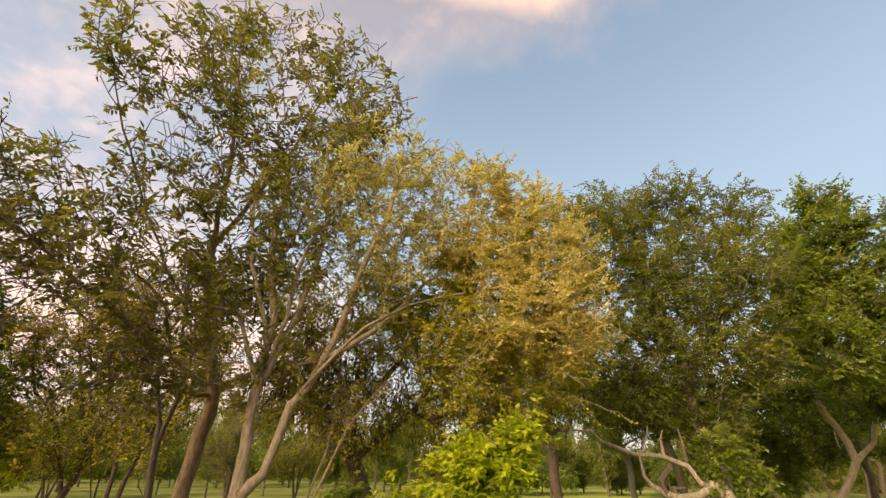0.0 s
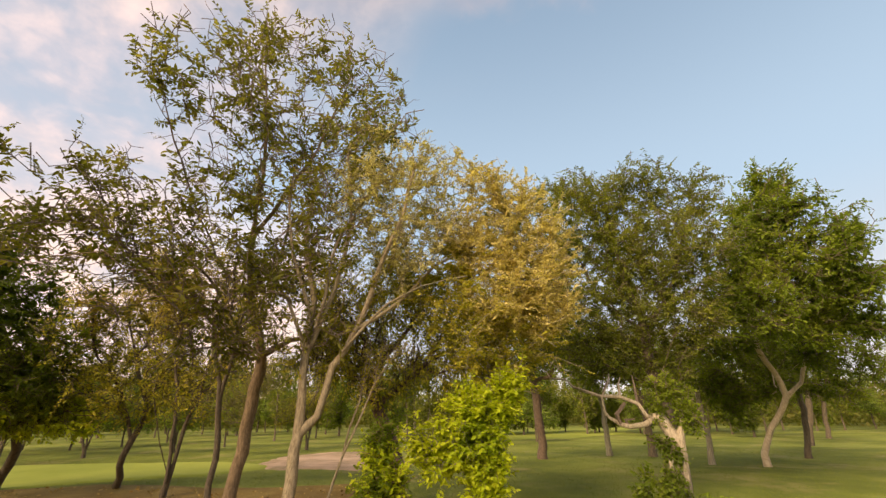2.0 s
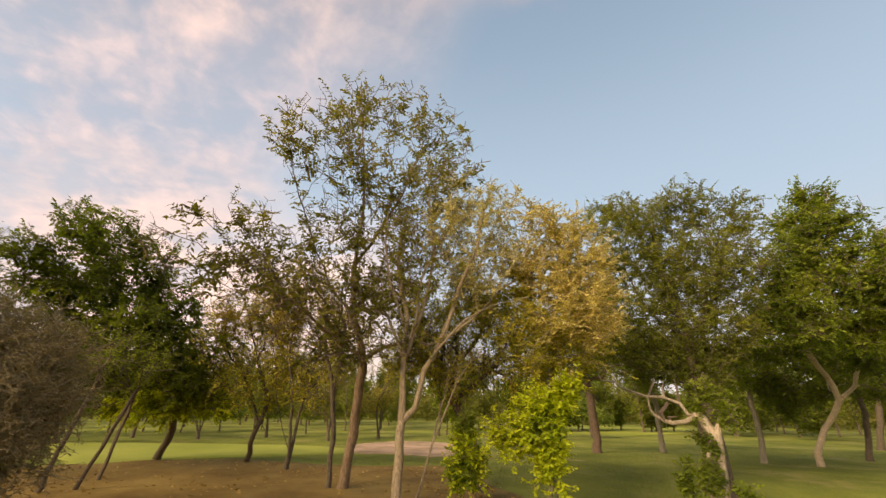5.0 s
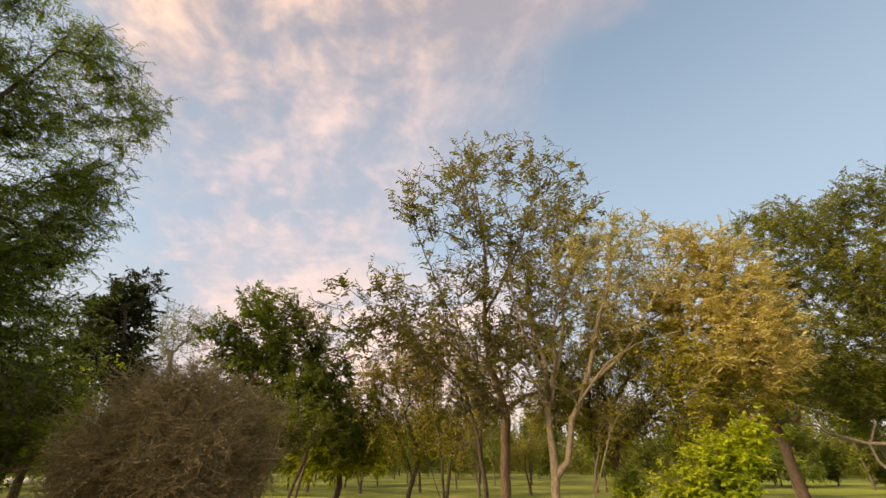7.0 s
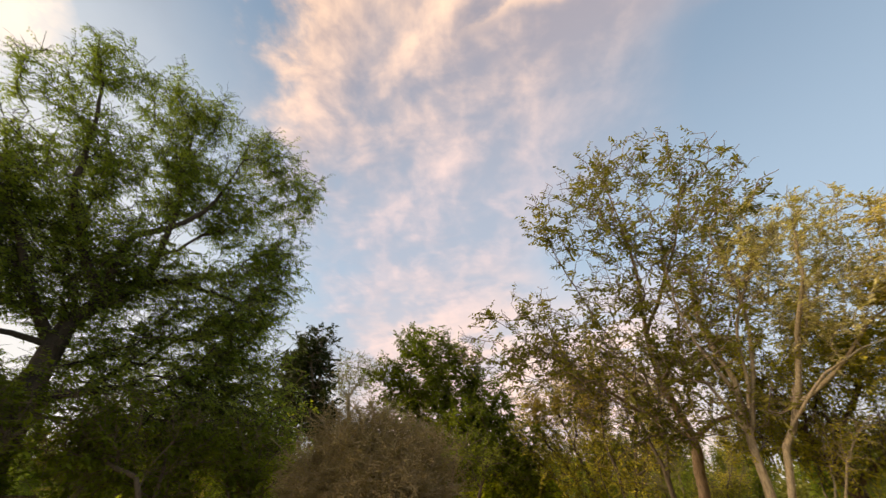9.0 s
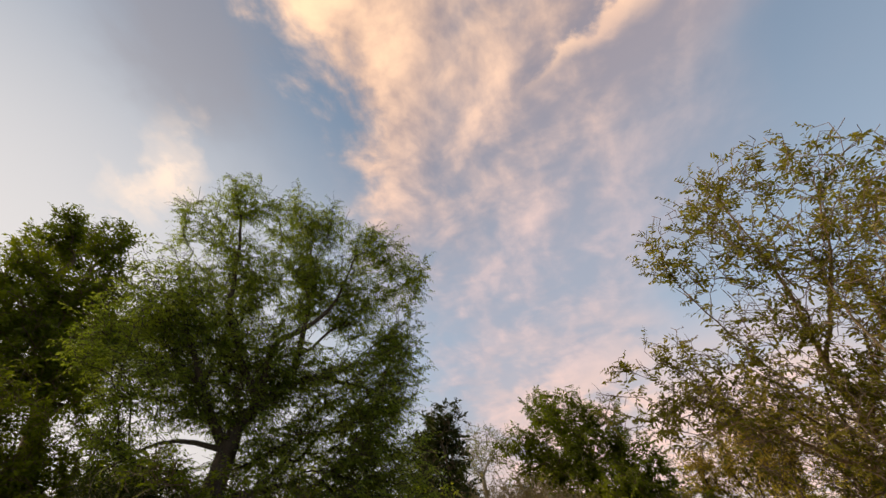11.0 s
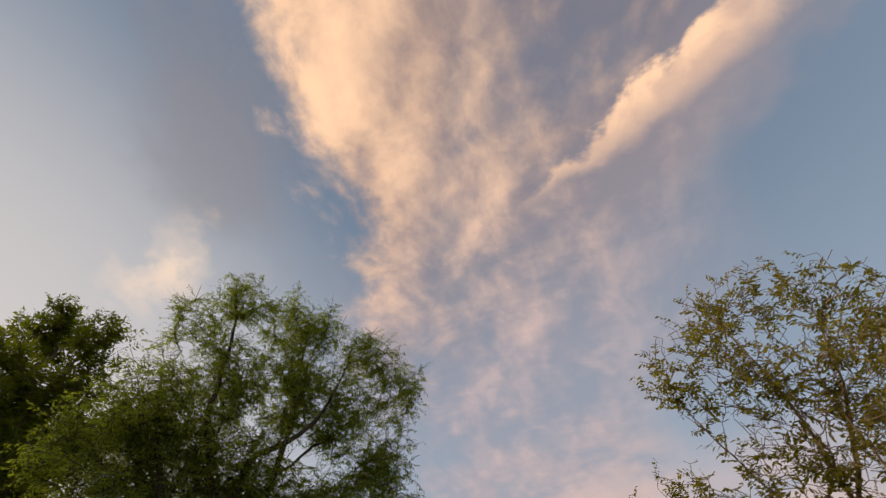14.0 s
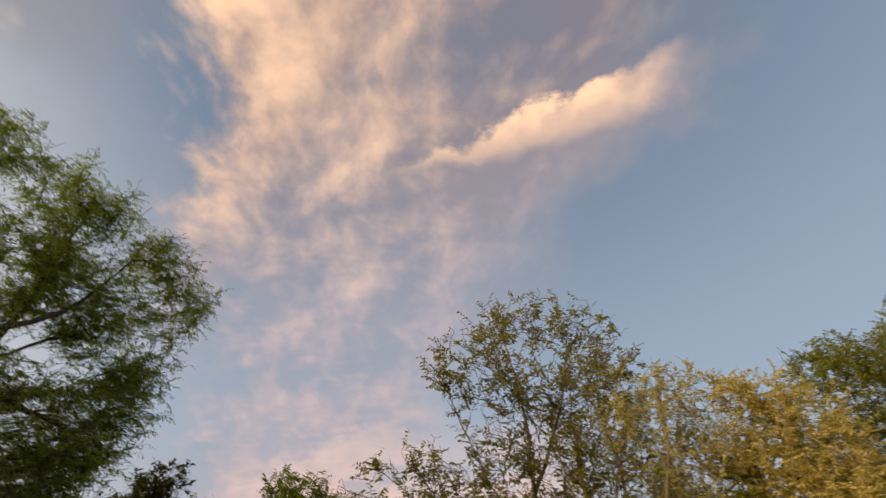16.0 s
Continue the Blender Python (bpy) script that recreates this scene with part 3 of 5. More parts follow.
# ---- the trees in the bed ----
tree("pale_yellow_tree", "slender forking tree with pale bark and yellowing leaves",
     [[(-2.3, 5.35, -0.05), (-2.34, 5.59, 1.35), (-2.33, 5.59, 1.9), (-2.35, 5.58, 2.54), (-2.31, 5.59, 3.44), (-2.56, 5.54, 4.51), (-2.47, 5.56, 5.57)],
      [(-2.34, 5.59, 1.35), (-2.06, 5.64, 1.6), (-1.89, 5.67, 2.33), (-1.56, 5.72, 2.95), (-1.17, 5.35, 3.97), (-0.78, 4.97, 4.81), (-0.62, 4.88, 5.52)],
      [(-2.35, 5.58, 2.54), (-1.87, 5.47, 3.89), (-1.75, 5.39, 5.1), (-1.83, 5.17, 6.05)],
      [(-1.56, 5.72, 2.95), (-0.95, 5.77, 3.37), (-0.25, 5.67, 4.08), (0.7, 5.49, 4.53)],
      [(-2.36, 5.58, 2.65), (-2.74, 5.49, 3.42), (-3.3, 5.64, 4.04), (-3.76, 5.48, 4.48)],
      [(-2.33, 5.59, 2.54), (-2.08, 5.44, 3.41), (-1.92, 5.26, 4.42), (-1.32, 5.14, 5.38)],
      [(-1.81, 5.68, 2.44), (-1.28, 5.65, 3.17), (-0.49, 5.48, 3.66), (0.31, 5.33, 3.8)],
      [(-2.28, 5.6, 2.98), (-2.68, 5.4, 4.22), (-2.83, 5.26, 5.03), (-2.73, 5.18, 6.04)]],
     [("crown", LEAF_YELLOW, [(-1.08, 5.17, 5.14, 0.7), (-0.37, 6, 6.24, 0.6), (-1.22, 5.09, 6.01, 0.54), (-0.5, 5.11, 4.5, 0.57), (0.22, 5.27, 5.53, 0.51), (-0.04, 5.15, 4.77, 0.52), (-0.12, 5.67, 5.51, 0.56), (-0.75, 5.03, 6.12, 0.48), (0.03, 5.92, 6.66, 0.37), (0.67, 5.81, 6.16, 0.37), (-1.41, 4.85, 5.36, 0.51), (-0.96, 5.52, 4.15, 0.47)], 0.42),
      ("crown", LEAF_MIXED, [(-2.11, 6.22, 6.18, 0.81), (-2.47, 5.92, 4.65, 0.74), (-1.82, 5.9, 4.01, 0.73), (-3.27, 6.33, 4.25, 0.63), (-0.99, 6.46, 3.64, 0.57), (-0.2, 7.16, 3.53, 0.54), (-1.46, 6.94, 5.17, 0.7), (-2.15, 6.84, 7.83, 0.67), (-2.26, 5.77, 5.53, 0.75), (-2.48, 6.4, 3.62, 0.63), (-1.74, 6.59, 3.28, 0.51), (-2.86, 5.62, 3.21, 0.51), (-1.26, 6.47, 4.31, 0.65), (-3.54, 5.8, 3.72, 0.47), (-1.42, 6.11, 5.85, 0.66), (-2.51, 6.71, 3.17, 0.64), (-2.03, 6.3, 2.63, 0.48), (-2.62, 5.76, 2.67, 0.45), (-2.24, 6.2, 4.22, 0.63), (-0.76, 7.07, 4.34, 0.62), (-0.1, 6.37, 4.56, 0.52), (-0.88, 6.11, 5.14, 0.58)], 0.6)],
     0.085, BARK_PALE, 11, twig_bark=BARK_GREY, power=0.75, targets=1050, twigs=4, leaves=12, leaf=(0.058, 0.031), twig_length=0.25, bare=0.47, stubs=0.3, swell=1.25, curl=0.035, stout={0: (0.088, 0.034), 1: (0.058, 0.028), 2: (0.042, 0.022), 3: (0.038, 0.017), 4: (0.032, 0.015), 5: (0.032, 0.016), 6: (0.026, 0.013), 7: (0.03, 0.015)})
tree("golden_tree", "dense golden-yellow tree rising behind a lime shrub",
     [[(0.78, 5.75, -0.05), (0.54, 5.91, 1.07), (0.61, 5.9, 1.7), (0.7, 5.89, 2.35), (0.81, 5.87, 3.04), (1.02, 5.84, 3.76), (1.12, 5.82, 4.52)],
      [(0.7, 5.89, 2.35), (1.16, 5.81, 3.03), (1.65, 5.7, 3.61), (1.95, 5.62, 3.95)], [(0.75, 5.88, 2.69), (0.41, 5.93, 3.29), (0.31, 5.94, 4.03), (0.51, 5.92, 4.81)]],
     [("crown", LEAF_GOLD, [(0.72, 5.2, 5.45, 0.36), (0.3, 5.2, 5.75, 0.3), (0.95, 5.53, 4.67, 0.72), (1.68, 5.2, 4.19, 0.52), (1.91, 4.71, 3.86, 0.24), (1.08, 5.24, 3.61, 0.81), (1.65, 5.74, 3.5, 0.53), (1.36, 5.79, 5.59, 0.44), (0.78, 4.93, 5.57, 0.3), (1.67, 5.65, 4.99, 0.56), (1.72, 4.88, 3.52, 0.43), (1.66, 4.86, 2.98, 0.36), (0.49, 5.74, 4.49, 0.61)], 0.68),
      ("crown", LEAF_MIXED, [(-0.04, 6.06, 5.13, 0.42), (0.01, 6.06, 4.19, 0.45), (-0.12, 6.07, 3.31, 0.4), (0.42, 6.03, 5.69, 0.38), (-0.36, 6.08, 4.46, 0.4), (0.34, 5.68, 3.71, 0.71), (0.01, 6.1, 4.21, 0.5), (0.25, 6.11, 3.08, 0.48), (1.31, 6.14, 4.77, 0.77), (0.66, 5.53, 3.33, 0.69), (1.5, 5.77, 3.02, 0.58), (0.48, 6.16, 2.73, 0.48), (1.83, 5.82, 4.01, 0.49), (1.2, 6.22, 2.32, 0.48), (0.66, 6.24, 2.27, 0.43), (0.2, 6.36, 2.63, 0.44), (1.46, 5.05, 2.48, 0.38)], 0.34),
      ("crown", LEAF_MIXED, [(0.56, 4.94, 2.83, 0.54), (1.16, 5.64, 2.66, 0.48), (0.2, 5.6, 3.1, 0.5), (0.1, 5.5, 3.7, 0.5)], 0.1)],
     0.06, BARK_GREY, 18, bare=0.12, targets=980, twigs=5, leaves=13, leaf=(0.058, 0.031), twig_length=0.25, tip=0.004, power=0.62, swell=1.28, flat=0.4)
tree("dark_leaved_tree", "tall open-crowned tree with reddish bark and sparse pinnate leaves",
     [[(-3.85, 6.95, -0.05), (-3.72, 6.97, 1.04), (-3.63, 7, 2.09), (-3.62, 7.01, 2.71), (-3.8, 6.63, 3.67), (-3.74, 6.02, 4.8), (-3.41, 5.28, 6.09), (-3.4, 4.75, 7.42), (-3.45, 4.63, 8.2)],
      [(-3.8, 6.63, 3.67), (-4.29, 6.01, 4.4), (-4.61, 5.31, 5.29), (-4.77, 4.55, 6.28), (-4.87, 4.02, 7.07)],
      [(-3.62, 7.01, 2.71), (-3.1, 7.15, 2.98), (-2.5, 7.29, 3.27), (-2.14, 7.35, 3.84)],
      [(-3.74, 6.02, 4.8), (-2.88, 5.66, 5.88), (-2.29, 5.39, 7.03), (-1.93, 5.16, 7.93)],
      [(-3.7, 6.98, 2.7), (-4.42, 6.39, 3.36), (-5, 5.45, 3.86), (-5.45, 4.36, 4.38), (-5.8, 3.59, 4.77)]],
     [("crown", LEAF_OLIVE, [(-3.65, 5.06, 8.82, 0.72), (-4.52, 4.05, 7.5, 0.67), (-5.14, 4.12, 7.43, 0.4), (-2.68, 5.41, 8.84, 0.88), (-1.56, 5.37, 7.87, 0.81), (-3.77, 4.67, 6.78, 0.99), (-2.51, 5.34, 6.7, 1.06), (-2.95, 5.17, 5.37, 0.99), (-1.25, 5.21, 6.5, 0.74), (-2.01, 5.23, 4.9, 0.87), (-2.75, 5.26, 4.17, 0.79), (-0.69, 4.78, 6.72, 0.31), (-4.71, 4.31, 6.57, 0.33), (-3.98, 4.8, 8.11, 0.68)], 0.58),
      ("crown", LEAF_OLIVE, [(-5.42, 4.55, 5.15, 0.64), (-5.74, 3.74, 5.06, 0.34), (-6.06, 3.16, 4.94, 0.26), (-5.37, 4.03, 4.05, 0.76), (-6.28, 4.27, 4.02, 0.44), (-4.96, 4.96, 4.4, 0.93), (-3.81, 4.49, 3.7, 0.75), (-4.64, 4.32, 3.34, 0.63), (-3.94, 4.8, 5.18, 0.78), (-3.36, 5.87, 3.99, 0.66), (-2.57, 5.41, 2.95, 0.44), (-3.35, 4.9, 2.86, 0.46), (-6.05, 4.34, 5.77, 0.19), (-5.51, 4.79, 6.05, 0.23), (-6.47, 3.07, 4.59, 0.3), (-6.6, 3.03, 4.1, 0.29), (-6.69, 3.62, 4.07, 0.27), (-6.12, 3.35, 4.35, 0.26), (-2.4, 5.93, 3.76, 0.54), (-1.84, 5.62, 2.99, 0.45), (-5.97, 4.07, 4.47, 0.39), (-6.67, 3.87, 4.17, 0.28), (-4.84, 3.96, 3.93, 0.42), (-3.88, 4.9, 3.02, 0.46), (-3.55, 5.58, 2.54, 0.39), (-4.24, 5.07, 2.58, 0.41), (-2.81, 4.98, 3.3, 0.48)], 0.46)],
     0.11, BARK_RED, 12, tip=0.0075, power=0.62, twig_bark=BARK_TWIG, targets=1900, twigs=2, leaves=9, leaf=(0.112, 0.047), twig_length=0.36, droop=0.3, swell=1.07, bare=0.57, stubs=0.22, curl=0.05, stout={2: (0.05, 0.02)})
tree("thin_stem_tree", "thin bare dark sapling close beside a thicker trunk",
     [[(-4.15, 6.9, -0.05), (-4.22, 7.12, 1.26), (-4.39, 7.05, 2.21), (-4.62, 6.96, 3.21)], [(-4.34, 7.07, 1.97), (-4.21, 7.12, 2.59), (-4.2, 7.13, 3.51)]],
     [("crown", LEAF_RUST, [(-4.43, 7.36, 3.47, 0.53), (-4.44, 6.66, 4.08, 0.51), (-4.17, 7.49, 4.09, 0.46), (-4.43, 5.96, 4.63, 0.56)], 1.0)],
     0.055, BARK_DARK, 13, targets=70, twigs=2, leaves=5, leaf=(0.07, 0.03), tip=0.004)
tree("leaning_sapling", "thin pale double stem leaning out of the earth",
     [[(-2.1, 6.07, 0.09), (-1.84, 6.11, 0.6), (-1.71, 6.14, 0.99), (-1.58, 6.16, 1.36), (-1.42, 6.18, 1.75), (-1.25, 6.2, 2.15), (-1.03, 6.22, 2.48), (-0.88, 6.23, 2.67)], [(-1.86, 6.21, 0.59), (-1.77, 6.23, 0.99), (-1.66, 6.24, 1.4), (-1.54, 6.26, 1.79), (-1.46, 6.27, 2.15), (-1.45, 6.27, 2.57)], [(-1.25, 6.2, 2.15), (-1.37, 6.18, 2.39), (-1.34, 6.19, 2.69)]],
     [("crown", LEAF_MIXED, [(-0.95, 6.22, 2.69, 0.21), (-1.42, 6.18, 2.69, 0.21), (-1.49, 6.17, 2.31, 0.14), (-1.16, 6.2, 2.65, 0.19), (-0.78, 6.23, 2.78, 0.16), (-1.32, 6.19, 2.39, 0.19)], 1.0)],
     0.02, BARK_PALE, 14, targets=80, twigs=2, leaves=6, leaf=(0.06, 0.03), bare=0.6, stubs=0.8, tip=0.004, stout={0: (0.024, 0.012), 1: (0.02, 0.01), 2: (0.009, 0.005)})
tree("pod_tree", "dark tree with leaning trunk and drooping tangled twigs",
     [[(-0.85, 7, -0.05), (-0.94, 7.57, 0.75), (-1.22, 7.56, 1.48), (-1.5, 7.53, 2.11), (-1.29, 7.55, 2.77), (-0.75, 7.58, 3.33), (-0.47, 7.58, 4.19)], [(-1.5, 7.53, 2.11), (-2.07, 7.46, 2.5), (-2.62, 7.37, 2.88), (-3.14, 7.25, 3.13)], [(-1.39, 7.54, 1.98), (-0.46, 7.58, 2.51), (0.36, 7.54, 3.05), (0.92, 7.48, 3.31)]],
     [("crown", LEAF_MIXED, [(1.02, 7.31, 2.75, 0.54), (-0.04, 7.88, 3.24, 0.72), (-0.73, 7.26, 2.61, 0.6), (-1.49, 6.92, 2.45, 0.57), (-2.2, 8.14, 2.98, 0.58), (0.36, 7.63, 2.51, 0.55), (-1.32, 7.76, 3.5, 0.64), (-0.47, 7.69, 4.07, 0.65), (0.65, 7.47, 3.59, 0.63), (-2.5, 6.83, 2.69, 0.44), (-0.83, 7.3, 4.56, 0.59), (-0.18, 7.92, 4.28, 0.62), (-1.38, 8.14, 4.33, 0.6), (-1.1, 8.13, 5.45, 0.53), (-1.93, 8.14, 3.42, 0.53), (-2.04, 6.77, 3.71, 0.59), (-2.6, 7.73, 3.56, 0.57), (-2.5, 7.65, 4.5, 0.52)], 1.0)],
     0.12, BARK_UMBER, 15, twig_bark=BARK_DARK, bare=0.1, targets=760, twigs=4, leaves=7, leaf=(0.085, 0.036), hang=0.7, twig_length=0.42, droop=0.6, swell=1.1, power=0.6)


def hanging_pods(owner, seed, balls, count):
    """Long thin dark seed pods hanging in bunches."""
    g = np.random.default_rng(seed)
    buf = Buffer()
    base = np.array(owner.location)
    at = scatter(g, balls, count)
    for q in at:
        for _ in range(int(g.integers(1, 4))):
            o = q - base + g.normal(size=3) * 0.05
            ln = g.uniform(0.18, 0.42)
            sway = g.normal(size=2) * 0.03
            buf.tube([o, o + (sway[0], sway[1], -ln * 0.5), o + (sway[0] * 1.5, sway[1] * 1.5, -ln)], [0.004, 0.009, 0.005], 4)
    tagged(mesh_object("podwork", buf.v, buf.f, BARK_DARK, owner, "thin dark hanging seed pods"), kind="stuff")


hanging_pods(bpy.data.objects["pod_tree"], 19, [(-2.07, 7.11, 3.24, 0.53), (-1.39, 6.92, 3.21, 0.52), (-2.38, 6.82, 2.81, 0.46), (-0.73, 7, 2.71, 0.39), (-1.72, 7.8, 2.66, 0.5), (0.61, 7.3, 2.74, 0.38)], 130)
tree("reddish_tree", "slight dark-stemmed tree with olive leaves and bare reddish twigs",
     [[(-7.9, 10.4, -0.05), (-7.34, 9.4, 0.8), (-7.12, 9.51, 1.73), (-7.52, 9.31, 2.88), (-7.96, 9.07, 4.28)], [(-7.25, 9.45, 1.1), (-7.69, 9.22, 2.21), (-8.3, 8.86, 3.2), (-8.58, 8.69, 4.42)]],
     [("crown", LEAF_MIXED, [(-7.98, 8.7, 2.59, 0.6), (-7.58, 8.97, 3.03, 0.6), (-8.5, 8.31, 3.08, 0.5), (-7.08, 9.28, 2.5, 0.5), (-7.71, 8.89, 2.07, 0.4), (-8.2, 8.54, 2.32, 0.4), (-8.62, 9.04, 3.15, 0.7), (-8.24, 9.91, 3.62, 0.84), (-7.14, 10.2, 3.28, 0.84), (-7.82, 8.57, 2.29, 0.66), (-7.08, 9.16, 2.32, 0.76), (-6.66, 10.63, 2.59, 0.76), (-8.4, 7.67, 3.61, 0.4)], 0.55),
      ("crown", LEAF_RUST, [(-8.54, 9.52, 4.3, 0.75), (-7.99, 9.84, 4.74, 0.86), (-7.04, 9.66, 4.3, 0.74), (-8.44, 8.33, 4.41, 0.52), (-7.05, 8.61, 5.15, 0.64)], 0.45)],
     0.07, BARK_DARK, 16, swell=1.15, targets=980, twigs=3, leaves=7, leaf=(0.09, 0.038), tip=0.006, bare=0.22, curl=0.045, hang=0.3, group="slight trees on the bed")
tree("reddish_tree", "slight tree with several thin stems and rusty leaves",
     [[(-6.1, 9.1, -0.05), (-6.08, 9, 0.83), (-6.14, 8.97, 1.86), (-6.36, 8.87, 2.97), (-6.29, 8.91, 4.34)], [(-6.12, 8.98, 0.28), (-5.89, 9.08, 1.41), (-5.72, 9.15, 2.49), (-5.45, 9.25, 3.83), (-5.67, 9.17, 5.09)], [(-6.12, 8.98, 0.28), (-6.41, 8.85, 1.42), (-6.63, 8.75, 2.48), (-6.88, 8.62, 3.79)]],
     [("crown", LEAF_MIXED, [(-6.47, 9.39, 2.79, 0.55), (-6.81, 9.2, 3.5, 0.5), (-6.04, 9.6, 2.24, 0.4), (-6.38, 9.35, 3.17, 0.7), (-5.72, 9.63, 2.85, 0.7), (-4.92, 9.33, 3.15, 0.69), (-5.6, 8.62, 2.14, 0.58), (-5, 8.39, 3.67, 0.59)], 0.45),
      ("crown", LEAF_RUST, [(-6.48, 9.31, 4.21, 0.81), (-5.71, 9.64, 4.64, 0.83), (-4.8, 9.37, 3.84, 0.71), (-6.44, 8.25, 4.68, 0.61), (-5.58, 8.16, 5.16, 0.61)], 0.55)],
     0.06, BARK_DARK, 17, swell=1.15, targets=950, twigs=3, leaves=6, leaf=(0.085, 0.036), tip=0.006, bare=0.3, curl=0.045, hang=0.3, group="slight trees on the bed")

# ---- shrubs ----
tree("lime_shrub", "bright yellow-green leafy shrub on the bed's edge",
     [[(0.45, 5.03, -0.16), (0.44, 5.03, 0.25), (0.54, 5.01, 0.59), (0.48, 5.02, 1.02), (0.35, 5.04, 1.38)], [(0.5, 5.02, 0.45), (0.65, 5.0, 0.95), (0.67, 5.0, 1.38), (0.85, 4.97, 1.99)], [(0.49, 5.02, 0.73), (0.19, 5.06, 0.94), (-0.12, 5.08, 1.02), (-0.44, 5.09, 1.02)]],
     [("crown", LEAF_LIME, [(0.87, 4.96, 2.13, 0.23), (1.01, 4.94, 2.07, 0.11), (0.64, 5.0, 1.84, 0.26), (0.29, 5.05, 1.82, 0.27), (0.0, 5.07, 1.8, 0.15), (0.84, 4.97, 1.72, 0.18), (0.2, 5.05, 1.5, 0.33), (-0.2, 5.08, 1.42, 0.26), (-0.52, 5.09, 1.38, 0.18), (-0.55, 5.09, 1.13, 0.22), (-0.4, 5.09, 0.94, 0.22), (-0.08, 5.08, 1.09, 0.29), (0.27, 5.05, 1.12, 0.31), (0.58, 5.01, 1.2, 0.24), (0.65, 5.0, 1.02, 0.15), (0.38, 5.04, 0.8, 0.21), (0.6, 5.01, 0.77, 0.12), (0.26, 5.05, 0.59, 0.14)], 0.95),
      ("lower_crown", LEAF_LIME, [(0.29, 5.04, 0.45, 0.11), (0.23, 5.05, 0.13, 0.11), (0.68, 4.99, 0.25, 0.11), (0.73, 4.99, 0.56, 0.11), (-0.13, 5.08, 0.69, 0.08), (0.16, 5.06, 0.28, 0.08)], 0.05)],
     0.035, BARK_GREY, 21, category="shrub", swell=1.12, targets=520, twigs=4, leaves=9, leaf=(0.08, 0.042), twig_length=0.2, tip=0.003, flat=0.6, bare=0.14, stout={0: (0.04, 0.02)})
tree("green_shrub", "fresh green leafy shrub on dark stems beside a lime one",
     [[(-0.93, 5.63, -0.11), (-0.92, 5.63, 0.16), (-0.97, 5.63, 0.45), (-1.07, 5.63, 0.83), (-1.06, 5.63, 1.22)], [(-0.92, 5.63, 0.16), (-0.85, 5.64, 0.42), (-0.73, 5.64, 0.58), (-0.51, 5.64, 0.72)], [(-0.92, 5.63, 0.16), (-0.79, 5.64, 0.45), (-0.79, 5.64, 0.68)], [(-0.92, 5.63, 0.16), (-1.07, 5.63, 0.38), (-1.24, 5.61, 0.49)]],
     [("crown", LEAF_GREEN, [(-1.06, 5.63, 1.3, 0.2), (-0.99, 5.63, 0.94, 0.19), (-1.14, 5.62, 0.68, 0.24), (-1.03, 5.63, 0.38, 0.19), (-1.27, 5.61, 0.28, 0.14)], 0.5),
      ("crown", LEAF_LIME, [(-1.16, 5.62, 1.04, 0.22), (-0.98, 5.63, 0.73, 0.24), (-1.2, 5.62, 0.46, 0.24), (-0.87, 5.64, 1.18, 0.13), (-0.93, 5.63, 0.53, 0.16)], 0.5)],
     0.04, BARK_RED, 22, category="shrub", swell=1.1, targets=200, twigs=4, leaves=8, leaf=(0.09, 0.045), twig_length=0.27, tip=0.003, bare=0.15, stout={1: (0.012, 0.005), 2: (0.012, 0.005)})
tree("brown_bush", "large rounded dry brown bush of fine tangled twigs",
     [[(-6.9, 1.0, -0.05), (-6.9, 1.0, 0.5), (-7.0, 1.05, 1.2)], [(-6.9, 1.0, 0.2), (-7.3, 0.9, 0.9), (-7.6, 0.9, 1.5)], [(-6.9, 1.0, 0.2), (-6.5, 1.3, 0.8), (-6.3, 1.5, 1.4)]],
     [("crown", LEAF_BROWN, [(-6.74, 0.98, 1.76, 0.91), (-7.2, 0.67, 1.68, 0.74), (-6.23, 1.29, 1.77, 0.72), (-7.11, 0.98, 2.34, 0.61), (-7.15, 0.37, 1.42, 0.54), (-6.65, 1.86, 2.41, 0.42), (-6.19, 0.87, 1.29, 0.8)], 1.0)],
     0.10, BARK_BROWN, 23, category="bush", swell=1.22, targets=1800, twigs=7, leaves=11, leaf=(0.045, 0.017), twig_length=0.38, shape=4, tip=0.005, curl=0.04)
# this one's silhouette darkness is painted into the leaf tones
tree("undergrowth", "leafy undergrowth below large trees, their shade painted into its leaves",
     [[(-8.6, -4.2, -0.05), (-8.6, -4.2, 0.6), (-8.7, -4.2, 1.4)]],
     [("crown", LEAF_SHADED, [(-9.34, -4.55, 2.52, 0.54), (-8.89, -4, 2.37, 0.42), (-9.38, -4.48, 2.05, 0.53), (-8.41, -3.68, 1.96, 0.36)], 1.0)],
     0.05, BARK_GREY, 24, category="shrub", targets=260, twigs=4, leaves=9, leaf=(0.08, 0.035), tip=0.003)

